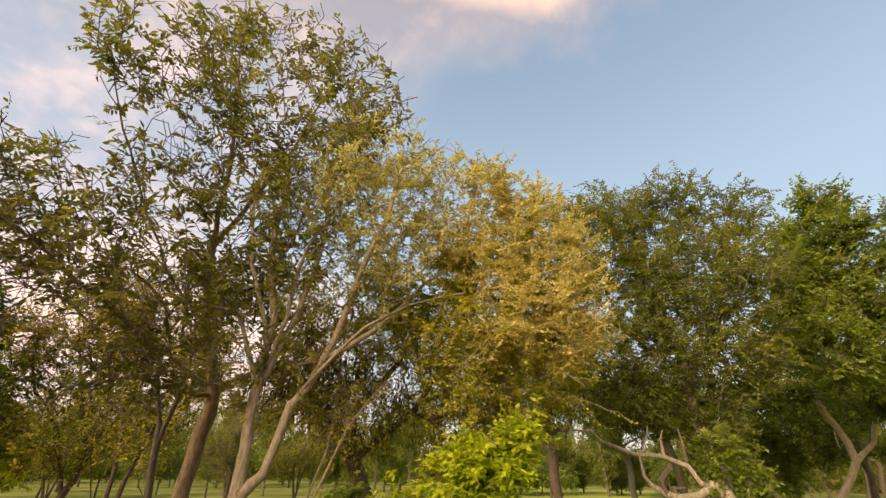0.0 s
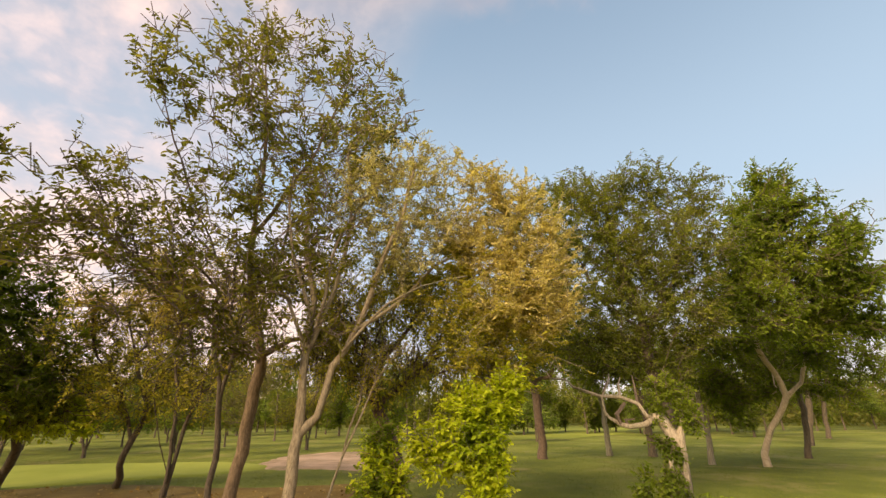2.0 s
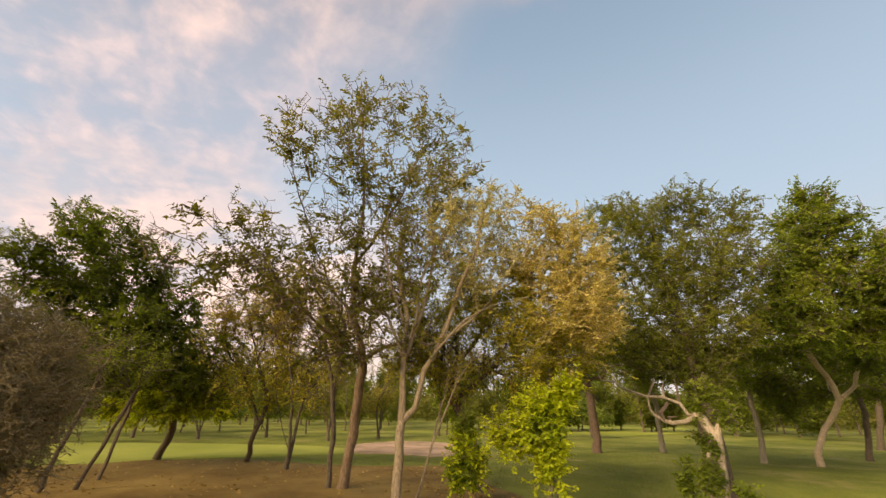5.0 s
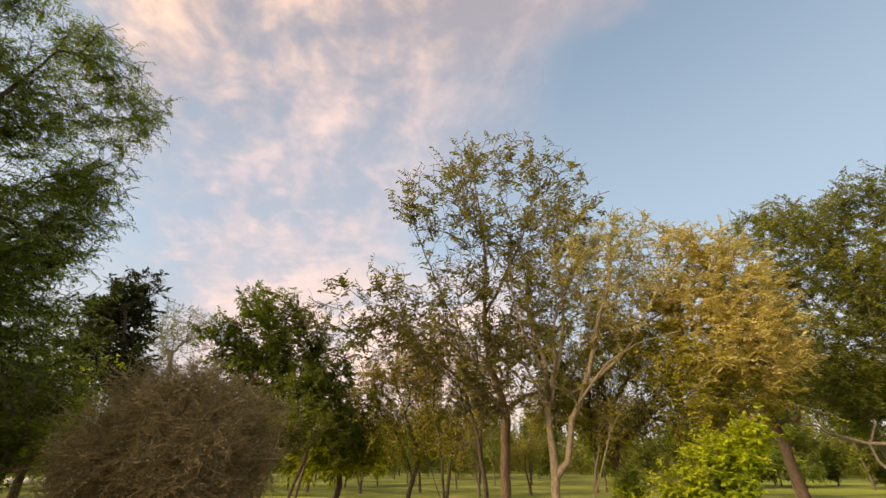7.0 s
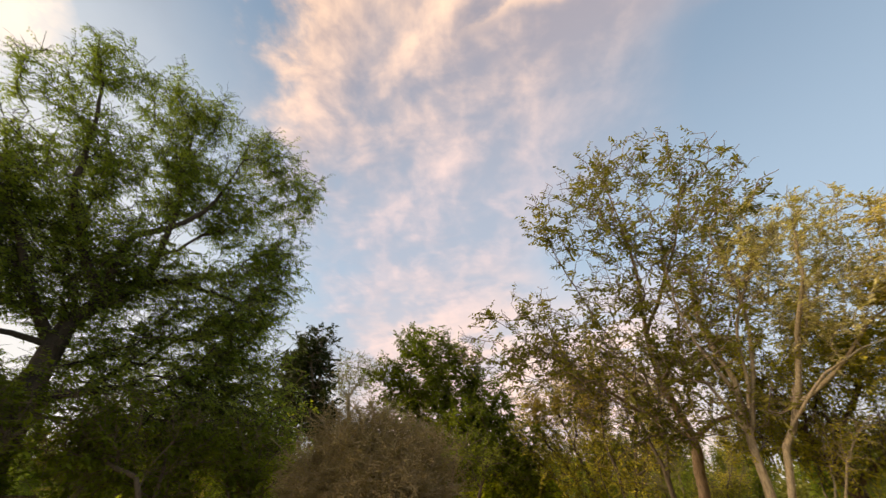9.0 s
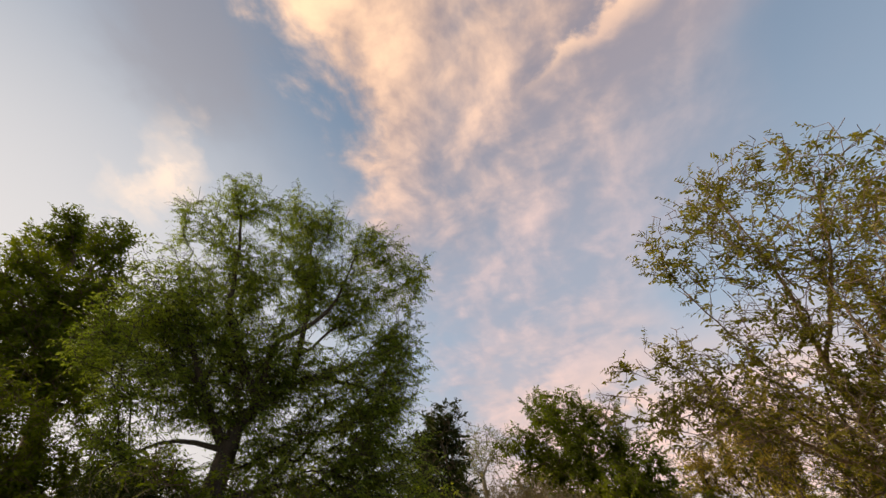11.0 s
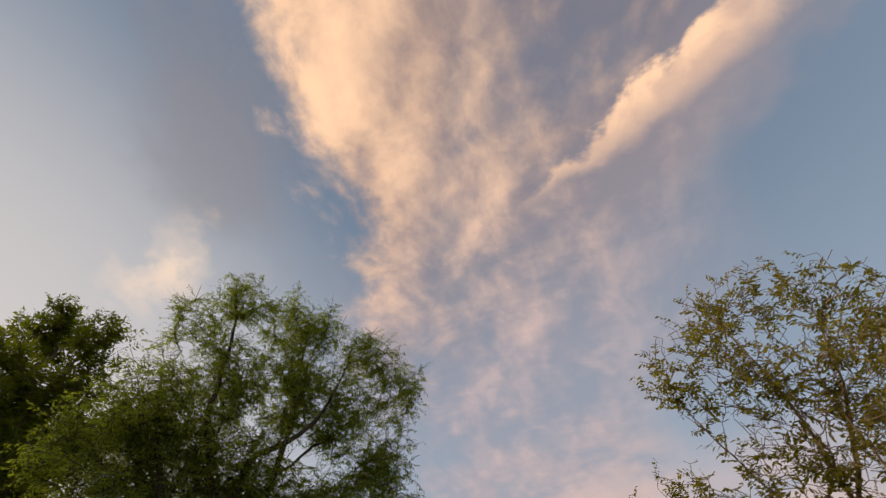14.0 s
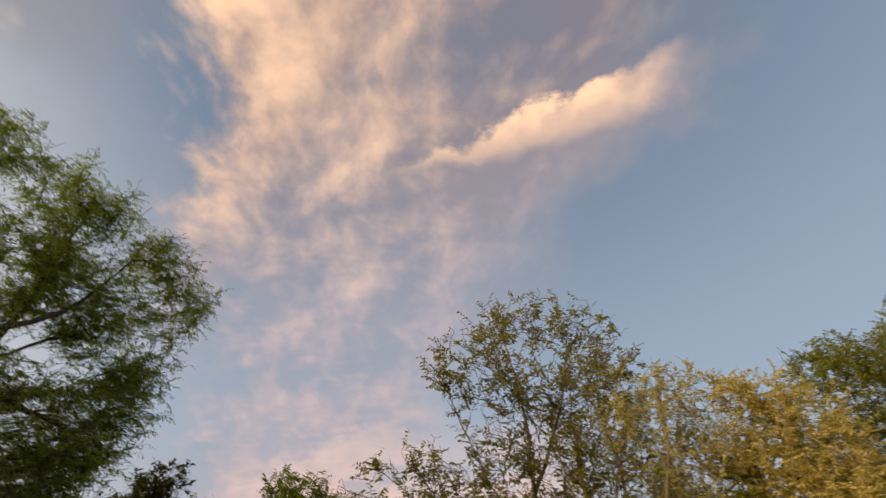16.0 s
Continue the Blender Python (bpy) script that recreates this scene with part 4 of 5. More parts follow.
tree("undergrowth", "dense dark undergrowth below a great feathery tree",
     [[(-8.3, -1.6, -0.05), (-8.3, -1.6, 0.6), (-8.4, -1.6, 1.4)], [(-8.3, -1.6, 0.3), (-8.3, -0.8, 0.8), (-8.2, -0.2, 1.5)], [(-8.3, -1.6, 0.3), (-8.5, -2.6, 0.8), (-8.6, -3.2, 1.5)]],
     [("crown", LEAF_DARK, [(-9.47, -3.84, 2.66, 0.56), (-8.77, -3.1, 2.58, 0.52), (-9.01, -2.13, 2.38, 0.61), (-8.95, -1.11, 2.37, 0.57), (-8.55, -0.27, 2.22, 0.58), (-9.51, -3.35, 2.04, 0.56), (-9.34, -2.3, 1.93, 0.6), (-9.12, -1.09, 1.79, 0.65), (-8.48, -4.19, 2.89, 0.36)], 1.0)],
     0.07, BARK_DARK, 29, category="shrub", swell=1.15, bare=0.45, targets=750, twigs=4, leaves=8, leaf=(0.10, 0.045), shape=4, tip=0.005)
tree("undergrowth", "dense dark undergrowth filling the space under great limbs",
     [[(-10.6, 1.2, -0.05), (-10.6, 1.2, 0.8), (-10.7, 1.2, 1.8)], [(-10.6, 1.2, 0.3), (-11.0, 0.2, 1.0), (-11.2, -0.6, 1.6)], [(-10.6, 1.2, 0.3), (-10.4, 2.2, 1.0), (-10.3, 2.8, 1.6)]],
     [("crown", LEAF_GREEN, [(-12.54, -0.71, 3.52, 0.7), (-11.39, -0.09, 3.08, 0.67), (-11.55, 0.94, 3.04, 0.74), (-11.41, 1.89, 2.92, 0.72), (-12.16, -0.24, 2.47, 0.67), (-12.14, 0.81, 2.25, 0.72), (-11.67, 1.68, 2.08, 0.62), (-12.56, -0.49, 2.06, 0.65), (-10.1, 1.79, 2.06, 0.58)], 1.0)],
     0.08, BARK_DARK, 28, category="shrub", swell=1.2, bare=0.62, targets=760, twigs=4, leaves=8, leaf=(0.12, 0.05), shape=4, tip=0.005)

tree("undergrowth", "dark tangled undergrowth between the trunks of two great trees",
     [[(-12.26, -5.54, -0.05), (-12.26, -5.54, 0.8), (-12.26, -5.74, 2.0)], [(-12.26, -5.54, 0.4), (-12.26, -6.74, 1.2), (-11.96, -7.74, 2.2)], [(-12.26, -5.54, 0.4), (-12.26, -4.54, 1.3), (-12.26, -3.94, 2.0)]],
     [("crown", LEAF_DARK, [(-12.1, -6.39, 3.82, 0.9), (-12.26, -5.54, 3.26, 0.9), (-12.35, -4.8, 3.05, 0.85), (-12.12, -6.32, 2.89, 0.9), (-12.39, -3.9, 2.82, 0.8), (-11.92, -7.07, 3.31, 0.9), (-11.72, -7.69, 3.88, 0.9), (-11.87, -7.23, 4.31, 0.85), (-11.82, -7.4, 2.84, 0.9), (-12.27, -5.48, 3.89, 0.7)], 1.0)],
     0.08, BARK_DARK, 38, category="shrub", bare=0.3, targets=900, twigs=4, leaves=8, leaf=(0.12, 0.05), shape=4, tip=0.006)

# ---- the large trees on the lawn ----
tree("gnarled_tree", "gnarled weathered pale trunk wrapped in creeper, with twisted bare branches",
     [[(3.92, 6.62, -0.24), (4.01, 6.58, 0.13), (4.08, 6.55, 0.45), (4.11, 6.53, 0.86), (4.06, 6.56, 1.12), (3.97, 6.6, 1.36), (3.85, 6.65, 1.55)],
      [(3.64, 6.62, -0.3), (3.73, 6.58, 0.13), (3.86, 6.52, 0.54), (3.96, 6.47, 0.86)],
      [(3.85, 6.65, 1.55), (3.69, 6.73, 1.53), (3.58, 6.77, 1.75), (3.31, 6.88, 1.87), (2.98, 7.01, 1.93), (2.71, 7.1, 2.03), (2.5, 7.17, 2.08), (2.41, 7.19, 2.24), (2.13, 7.27, 2.27), (2.06, 7.29, 2.44)],
      [(3.85, 6.66, 1.5), (3.63, 6.75, 1.39), (3.42, 6.84, 1.37), (3.27, 6.9, 1.42), (3.08, 6.97, 1.5), (2.99, 7.01, 1.66), (2.99, 7.01, 1.9), (3.11, 6.96, 2.2)],
      [(3.25, 6.85, 1.42), (3.18, 6.88, 1.58), (3.3, 6.84, 1.68), (3.33, 6.82, 1.78)],
      [(3.58, 6.78, 1.76), (3.56, 6.78, 2.04), (3.53, 6.79, 2.26)], [(3.21, 6.93, 1.9), (3.3, 6.89, 2.12), (3.37, 6.86, 2.22)], [(2.98, 7.01, 1.93), (3.15, 6.95, 2.23), (3.2, 6.93, 2.3)], [(3.37, 6.86, 1.37), (3.34, 6.87, 1.48), (3.49, 6.81, 1.5)]],
     [("crown", LEAF_GREEN, [(4.22, 6.48, 1.91, 0.23), (4.39, 6.39, 1.7, 0.2), (4.47, 6.35, 1.48, 0.13), (4.5, 6.33, 1.28, 0.09), (4.07, 6.55, 2.03, 0.23), (3.88, 6.64, 2.09, 0.23), (3.8, 6.68, 1.76, 0.21), (3.86, 6.65, 1.57, 0.17), (4.28, 6.45, 1.48, 0.13), (4.02, 6.57, 2.27, 0.23)], 0.34),
      ("creeper", LEAF_GREEN, [(3.84, 6.4, 0.61, 0.11), (3.87, 6.38, 0.41, 0.12), (3.77, 6.43, 0.24, 0.14), (3.67, 6.47, 0.03, 0.16), (3.53, 6.54, -0.04, 0.18), (3.4, 6.59, -0.11, 0.15), (3.85, 6.39, 1.08, 0.12), (3.67, 6.47, 1.17, 0.1), (3.82, 6.4, 0.95, 0.1), (3.69, 6.46, 0.4, 0.1), (3.84, 6.4, 0.16, 0.09), (3.6, 6.51, 0.23, 0.1)], 0.5)],
     0.09, BARK_DEAD, 25, knobs=0.16, targets=320, twigs=4, leaves=6, leaf=(0.07, 0.045), twig_length=0.17, hang=0.4, tip=0.004, power=0.9, twig_bark=BARK_TWIG,
     curl=0.02, sides=14, stout={0: (0.09, 0.1), 1: (0.05, 0.045), 2: (0.042, 0.011), 3: (0.05, 0.01), 4: (0.04, 0.03), 5: (0.02, 0.009), 6: (0.014, 0.006), 7: (0.014, 0.006), 8: (0.03, 0.012)})
tree("broad_tree", "broad round-topped park tree with grey-green foliage",
     [[(4.85, 8.1, -0.05), (4.75, 7.98, 1.45), (4.56, 7.93, 2.6), (4.52, 7.95, 3.7), (4.32, 8.04, 4.82), (4.27, 8.06, 5.65), (4.36, 8.02, 6.5)],
      [(4.54, 7.94, 3.4), (5.28, 7.56, 4.53), (5.67, 7.33, 5.71)], [(4.53, 7.95, 3.26), (3.84, 8.24, 4.07), (3.4, 8.41, 5.42)]],
     [("crown", LEAF_GREY, [(3.02, 8.89, 7.25, 0.74), (3.69, 7.84, 6.85, 0.8), (5.02, 7.85, 7.05, 0.81), (6.09, 7.53, 6.56, 0.78), (4.27, 8.1, 5.49, 1.17), (5.3, 7.41, 5.1, 1.1), (3.2, 8.72, 5.88, 0.67), (4.43, 8.16, 4.06, 1.19), (3.17, 8.22, 3.75, 0.79), (5.37, 7.41, 3.74, 0.88), (6.19, 7.24, 5.36, 0.59), (2.11, 7.84, 2.95, 0.51), (3.6, 8.38, 2.87, 0.81), (4.8, 8.02, 2.83, 0.73)], 1.0)],
     0.14, BARK_DARK, 30, targets=1700, twigs=4, leaves=12, leaf=(0.078, 0.036), twig_length=0.32, swell=1.08, flat=0.7, shape=4, tip=0.006, power=0.66)
tree("red_trunk_tree", "straight dark reddish-brown trunk under dark green foliage",
     [[(4.05, 16.5, -0.05), (4.02, 16.45, 1.63), (3.85, 16.49, 3.58), (3.95, 15.95, 5.29), (4.42, 15.31, 6.71)]],
     [("crown", LEAF_DARK, [(3.76, 15.5, 3.96, 1.11), (4.86, 15.95, 5.29, 1.24), (2.93, 16.08, 5.05, 1.03), (5.03, 14.07, 3.77, 1.02), (4.86, 14.33, 6.19, 0.96), (3.81, 16.15, 6.4, 0.95), (2.07, 14.2, 3.56, 0.82)], 1.0)],
     0.165, BARK_UMBER, 31, targets=500, twigs=4, leaves=8, leaf=(0.16, 0.06), twig_length=0.45, shape=4, tip=0.008)
tree("weed", "leafy weeds sprouting beside the gnarled trunk", [[(3.45, 6.74, -0.03), (3.45, 6.74, 0.1), (3.48, 6.73, 0.63)]],
     [("crown", LEAF_GREEN, [(3.48, 6.73, 0.63, 0.16), (3.39, 6.77, 0.3, 0.17), (3.45, 6.74, -0.13, 0.2), (3.31, 6.8, 0.02, 0.2)], 1.0)], 0.01, BARK_GREY, 26, category="weed", targets=60, twigs=3, leaves=6, leaf=(0.09, 0.055), twig_length=0.17, tip=0.003, group="weeds on the lawn")
tree("weed", "low leafy weeds on the lawn", [[(4.2, 6.4, -0.03), (4.2, 6.4, -0.1), (4.2, 6.4, 0.08)]],
     [("crown", LEAF_GREEN, [(4.2, 6.4, 0.08, 0.16), (4.44, 6.27, 0.15, 0.17), (4.09, 6.45, -0.09, 0.13)], 1.0)], 0.01, BARK_GREY, 27, category="weed", targets=30, twigs=3, leaves=5, leaf=(0.09, 0.055), twig_length=0.17, tip=0.003, group="weeds on the lawn")
tree("fork_trunk_tree", "dense green park tree on a pale forked trunk",
     [[(10.5, 13.3, -0.05), (10.34, 13.12, 0.34), (10.52, 12.76, 1.11), (10.77, 12.07, 2.05), (10.47, 11.92, 2.75), (10.12, 11.81, 3.36), (9.76, 11.2, 4.37), (9.3, 9.55, 5.87), (9.32, 9.01, 6.81)],
      [(10.77, 12.07, 2.05), (11.06, 11.72, 2.47), (11.1, 11.3, 3.13), (10.8, 10.38, 4.21), (10.47, 9.47, 5.29)]],
     [("crown", LEAF_GREEN, [(8.59, 7.91, 7.14, 0.66), (8.95, 9.45, 7.1, 0.78), (8.79, 7.57, 6.27, 0.72), (9.2, 7.16, 5.52, 0.63), (8.36, 8.37, 5.46, 1.06), (8.98, 7.51, 4.77, 0.98), (10.07, 7.71, 4.44, 0.61), (7.46, 8.44, 4.96, 0.84), (10.31, 8.13, 3.68, 0.62), (9.56, 8.71, 3.87, 1), (7.51, 8.12, 3.9, 0.92), (7.46, 9.5, 4.2, 0.79)], 0.72),
      # shade low and deep in the crown, painted with darker leaves
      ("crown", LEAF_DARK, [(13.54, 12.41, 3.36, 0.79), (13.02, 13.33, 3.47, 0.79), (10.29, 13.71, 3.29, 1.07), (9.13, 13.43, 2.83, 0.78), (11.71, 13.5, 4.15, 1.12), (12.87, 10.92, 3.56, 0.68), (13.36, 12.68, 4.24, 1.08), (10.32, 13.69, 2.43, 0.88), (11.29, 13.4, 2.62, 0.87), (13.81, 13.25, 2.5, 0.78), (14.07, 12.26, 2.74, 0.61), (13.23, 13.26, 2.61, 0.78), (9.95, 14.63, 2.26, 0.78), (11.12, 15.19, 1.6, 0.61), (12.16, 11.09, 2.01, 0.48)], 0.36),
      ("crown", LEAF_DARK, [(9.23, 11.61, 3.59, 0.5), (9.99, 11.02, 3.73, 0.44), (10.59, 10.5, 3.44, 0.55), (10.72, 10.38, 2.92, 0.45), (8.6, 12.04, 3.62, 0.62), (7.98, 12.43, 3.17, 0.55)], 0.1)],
     0.088, BARK_TAN, 32, power=0.62, twig_bark=BARK_DARK, stout={0: (0.095, 0.06), 1: (0.05, 0.028)}, targets=1700, twigs=4, leaves=12, leaf=(0.095, 0.055), twig_length=0.38, shape=4, tip=0.008)
tree("dark_green_tree", "dense dark green broadleaf tree with low skirts",
     [[(-10.9, 10.4, -0.05), (-10.03, 9.63, 1.42), (-10.27, 8.71, 2.4), (-10.93, 8.16, 3.56), (-11.6, 7.53, 4.91), (-12.09, 7.03, 5.93)], [(-10.93, 8.16, 3.56), (-10.71, 8.35, 4.66), (-11.12, 7.99, 5.76)]],
     [("crown", LEAF_DARK, [(-12.59, 7.21, 6.77, 0.64), (-11.74, 5.97, 5.68, 0.62), (-11.54, 7.43, 6.24, 0.81), (-10.64, 7.72, 5.93, 0.63), (-12.26, 5.5, 5.21, 0.59), (-11.33, 7.12, 4.87, 1.05), (-12.19, 6.31, 4.51, 0.93), (-10.67, 8.38, 4.84, 1), (-10.08, 9.18, 4.27, 0.78), (-10.08, 7.21, 3.4, 1.03), (-11.33, 6.72, 3.35, 0.91), (-9.97, 8.92, 3.15, 0.91), (-8.74, 8.43, 3.33, 0.61), (-11.01, 9.17, 2.34, 0.88), (-11.53, 8.25, 2.28, 0.83), (-8.93, 8.18, 2.12, 0.64), (-9.09, 9.44, 2.35, 0.53)], 0.85),
      ("crown", LEAF_LIME, [(-8.69, 9.17, 1.64, 0.4), (-8.31, 9.42, 1.5, 0.28), (-9.11, 8.87, 1.57, 0.38), (-8.64, 9.2, 1.93, 0.4), (-9.58, 8.51, 1.77, 0.4), (-8.98, 8.95, 1.6, 0.37), (-8.25, 8.94, 1.56, 0.33), (-9.34, 8.27, 1.38, 0.38), (-9.96, 7.8, 1.59, 0.4), (-11.12, 8.49, 1.44, 0.36), (-8.28, 9.62, 1.45, 0.21)], 0.15)],
     0.10, BARK_DARK, 33, swell=1.1, bare=0.12, targets=1450, twigs=4, leaves=11, leaf=(0.125, 0.06), twig_length=0.38, shape=4, tip=0.007, droop=0.5, power=0.62)
tree("bare_topped_tree", "pale thin half-bare tree behind a bush",
     [[(-21.3, 10.2, -0.05), (-20.51, 10.09, 4.26), (-20.6, 9.95, 5.78), (-20.63, 9.91, 6.85)]],
     [("crown", LEAF_GREY, [(-21.67, 10.2, 7.46, 1.2), (-21.03, 11.14, 7.49, 1.23), (-21.18, 9.15, 6.45, 1.12), (-19.24, 10.61, 7.6, 0.95), (-19.45, 8.98, 7.85, 0.74)], 1.0)],
     0.10, BARK_GREY, 34, power=0.75, bare=0.4, curl=0.06, targets=240, twigs=3, leaves=5, leaf=(0.12, 0.05), twig_length=0.5, shape=4, tip=0.01)
# near-black leaf tones carry the shade this tree stands in
tree("blackish_tree", "small dense tree with its shade painted into near-black leaves",
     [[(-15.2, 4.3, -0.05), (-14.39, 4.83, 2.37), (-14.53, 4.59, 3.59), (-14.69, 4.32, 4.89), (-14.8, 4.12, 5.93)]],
     [("crown", LEAF_SHADED, [(-15.34, 4.55, 6.54, 0.68), (-15.58, 4.11, 5.65, 0.86), (-14.53, 4.66, 5.14, 0.53), (-14.53, 3.6, 4.37, 0.77), (-13.68, 4.06, 3.77, 0.63)], 1.0)],
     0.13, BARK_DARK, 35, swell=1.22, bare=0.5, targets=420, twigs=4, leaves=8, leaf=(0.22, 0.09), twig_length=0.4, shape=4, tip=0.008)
tree("feathery_tree", "great old tree with dark spreading limbs and feathery drooping foliage",
     [[(-10.5, -3.0, -0.05), (-10.45, -3.15, 1.0), (-10.42, -3.2, 2.12), (-10.42, -3.18, 2.83), (-10.41, -3.12, 3.71), (-10.4, -3.02, 4.13), (-10.38, -2.75, 4.63)],
      [(-10.41, -3.12, 3.71), (-10.29, -3.56, 4.24), (-10.29, -3.9, 4.73), (-10.28, -4.23, 5.36), (-10.25, -4.69, 6.09), (-10.21, -5.03, 6.92)],
      [(-10.38, -2.75, 4.63), (-10.27, -3.22, 5.12), (-10.28, -3.52, 5.69), (-10.29, -3.86, 6.4), (-10.29, -4.04, 7.56), (-10.28, -4.27, 8.65), (-10.25, -4.63, 9.78)],
      [(-10.38, -2.75, 4.63), (-10.14, -2.86, 5.29), (-10.12, -2.71, 5.99), (-10.06, -2.31, 6.3), (-9.96, -1.76, 6.97), (-9.88, -1.43, 8.26)],
      [(-10.38, -2.75, 4.63), (-10.53, -2.34, 5.16), (-10.5, -2.21, 5.87), (-10.5, -2.16, 6.63), (-10.52, -2.29, 7.75), (-10.55, -2.53, 9.59)],
      [(-10.38, -2.75, 4.63), (-10.21, -1.97, 5.27), (-10.01, -1.15, 5.26), (-9.76, -0.42, 5.07), (-9.54, 0.09, 4.58)],
      [(-10.41, -3.12, 3.71), (-10.09, -3.97, 3.71), (-10.06, -4.51, 3.44), (-10.03, -4.89, 3.13)]],
     [("crown", LEAF_WILLOW, [(-9.57, -0.36, 8.92, 0.42), (-9.39, 0.06, 8.03, 0.4), (-9.44, -0.04, 6.81, 0.42), (-9.41, 0.03, 5.89, 0.4), (-9.8, -1.01, 9.49, 0.4), (-9.53, -0.24, 5.03, 0.4), (-10.13, -4.43, 9.71, 0.58), (-10.17, -5.05, 8.67, 0.61), (-10.46, -3.18, 9.87, 0.69), (-10.25, -2.19, 9.87, 0.56), (-10.01, -0.89, 9.35, 0.6), (-9.67, 0.05, 8.76, 0.54), (-9.84, 0.64, 8.23, 0.35), (-9.74, -5.02, 6.44, 0.75), (-10.7, -3.87, 7.71, 0.88), (-10.69, -2.3, 8.24, 0.97), (-10.2, -0.84, 7.49, 0.82), (-10.1, -5.53, 5.79, 0.67), (-10.96, -4.21, 6.04, 0.91), (-9.69, -2.75, 5.81, 0.7), (-10.01, 0.03, 6.2, 0.54), (-10.11, -1.05, 5.23, 0.72), (-9.68, -5, 4.46, 0.55), (-9.94, -5.8, 5.16, 0.39), (-10.09, -2.28, 4.34, 0.59), (-9.38, -0.64, 4.1, 0.65), (-10.48, -5.06, 5.67, 0.65), (-10.29, -3.38, 4.74, 0.61), (-10.66, -4.21, 4.56, 0.53), (-10.01, -1.87, 5.39, 0.57)], 0.8),
      ("crown", LEAF_WILLOW, [(-9.24, -0.04, 4.92, 0.38), (-10.11, 0.29, 3.56, 0.65), (-9.55, -1.08, 3.11, 0.64), (-9.79, -2.07, 3.24, 0.5), (-10.18, -3.89, 3.1, 0.43), (-9.94, -4.99, 3.69, 0.41), (-9.91, -0.17, 2.62, 0.68), (-9.63, -1.73, 2.5, 0.6), (-9.8, 0.78, 2.66, 0.48), (-10.8, -2.74, 3.54, 0.55), (-9.69, -4.41, 3.29, 0.44), (-10.41, -3.21, 2.84, 0.54)], 0.2),
      ("crown", LEAF_WILLOW, [(-10.86, -2.35, 5.44, 0.71), (-10.09, -1.47, 4.98, 0.55), (-11, -3.14, 4.88, 0.66), (-9.36, -1.03, 5.37, 0.42)], 0.07),
      ("crown", LEAF_WILLOW, [(-9.2, -0.6, 4.71, 0.51), (-9.27, -0.22, 5.24, 0.46), (-9.97, 0.07, 6.47, 0.41)], 0.05),
      ("crown", LEAF_WILLOW, [(-9.16, -0.04, 4.1, 0.5), (-9.28, -0.3, 3.53, 0.5), (-9.07, 0.17, 3.43, 0.45), (-9.21, -0.13, 2.91, 0.5), (-9.45, -0.73, 2.99, 0.5), (-8.87, 0.55, 2.92, 0.4), (-9.01, 0.29, 2.53, 0.5), (-9.31, -0.37, 2.43, 0.5), (-9.62, -1.24, 2.6, 0.5)], 0.07),
      ("crown", LEAF_WILLOW, [(-10.47, -4.86, 6.44, 0.6), (-10.51, -3.85, 6.23, 0.6), (-10.51, -4.16, 5.44, 0.6), (-10.49, -3.2, 5.18, 0.55), (-10.44, -2.72, 5.64, 0.5), (-10.51, -3.77, 4.65, 0.6), (-10.31, -1.97, 5.13, 0.5)], 0.08),
      ("crown", LEAF_WILLOW, [(-11.62, -5.31, 6.12, 0.73), (-11.71, -4.23, 6.06, 0.76), (-11.23, -5.03, 5.09, 0.65), (-10.92, -3.16, 5.74, 0.63), (-10.54, -5.16, 6.36, 0.43)], 0.06),
      ("crown", LEAF_WILLOW, [(-10.57, -1.78, 4.16, 0.5), (-10.66, -2.25, 3.91, 0.5), (-10.43, -1.2, 4.02, 0.5), (-10.16, -0.36, 4.46, 0.5), (-10.21, -0.48, 3.72, 0.5), (-10.64, -2.17, 6.42, 0.4), (-10.45, -1.28, 7.11, 0.4)], 0.06)],
     0.25, BARK_BLACK, 36, swell=1.3, targets=3600, twigs=4, leaves=12, leaf=(0.075, 0.026), twig_length=0.36, shape=4, tip=0.0055, hang=0.32, flat=0.45, droop=0.5, power=0.66, bare=0.17, curl=0.04, stout={0: (0.25, 0.12), 1: (0.09, 0.02), 2: (0.09, 0.018), 3: (0.085, 0.02), 4: (0.085, 0.018), 5: (0.075, 0.018), 6: (0.055, 0.014)})
tree("round_crowned_tree", "bushy green tree standing behind the great feathery one",
     [[(-17, -6.5, -0.05), (-15.49, -7.34, 5.7), (-15.36, -7.89, 6.88), (-15.26, -8.23, 8.01)]],
     [("crown", LEAF_DARK, [(-14.36, -9.24, 8.56, 0.73), (-15.93, -9.2, 10.51, 0.88), (-14.76, -7.61, 10.08, 0.74), (-14.39, -8.72, 7.09, 0.78), (-14.96, -8.14, 7.88, 1.01), (-14.91, -7.33, 8.65, 0.79), (-14.96, -10.09, 7.59, 0.86), (-14.51, -7.9, 6.25, 0.88), (-16.35, -7.31, 7.46, 0.97), (-15.87, -8.79, 6.05, 0.96), (-14.57, -6.66, 5.78, 0.88), (-15.77, -6.42, 7.93, 0.76)], 1.0)],
     0.22, BARK_DARK, 37, swell=1.15, bare=0.2, targets=1300, twigs=4, leaves=9, leaf=(0.16, 0.06), twig_length=0.4, shape=4, tip=0.008)


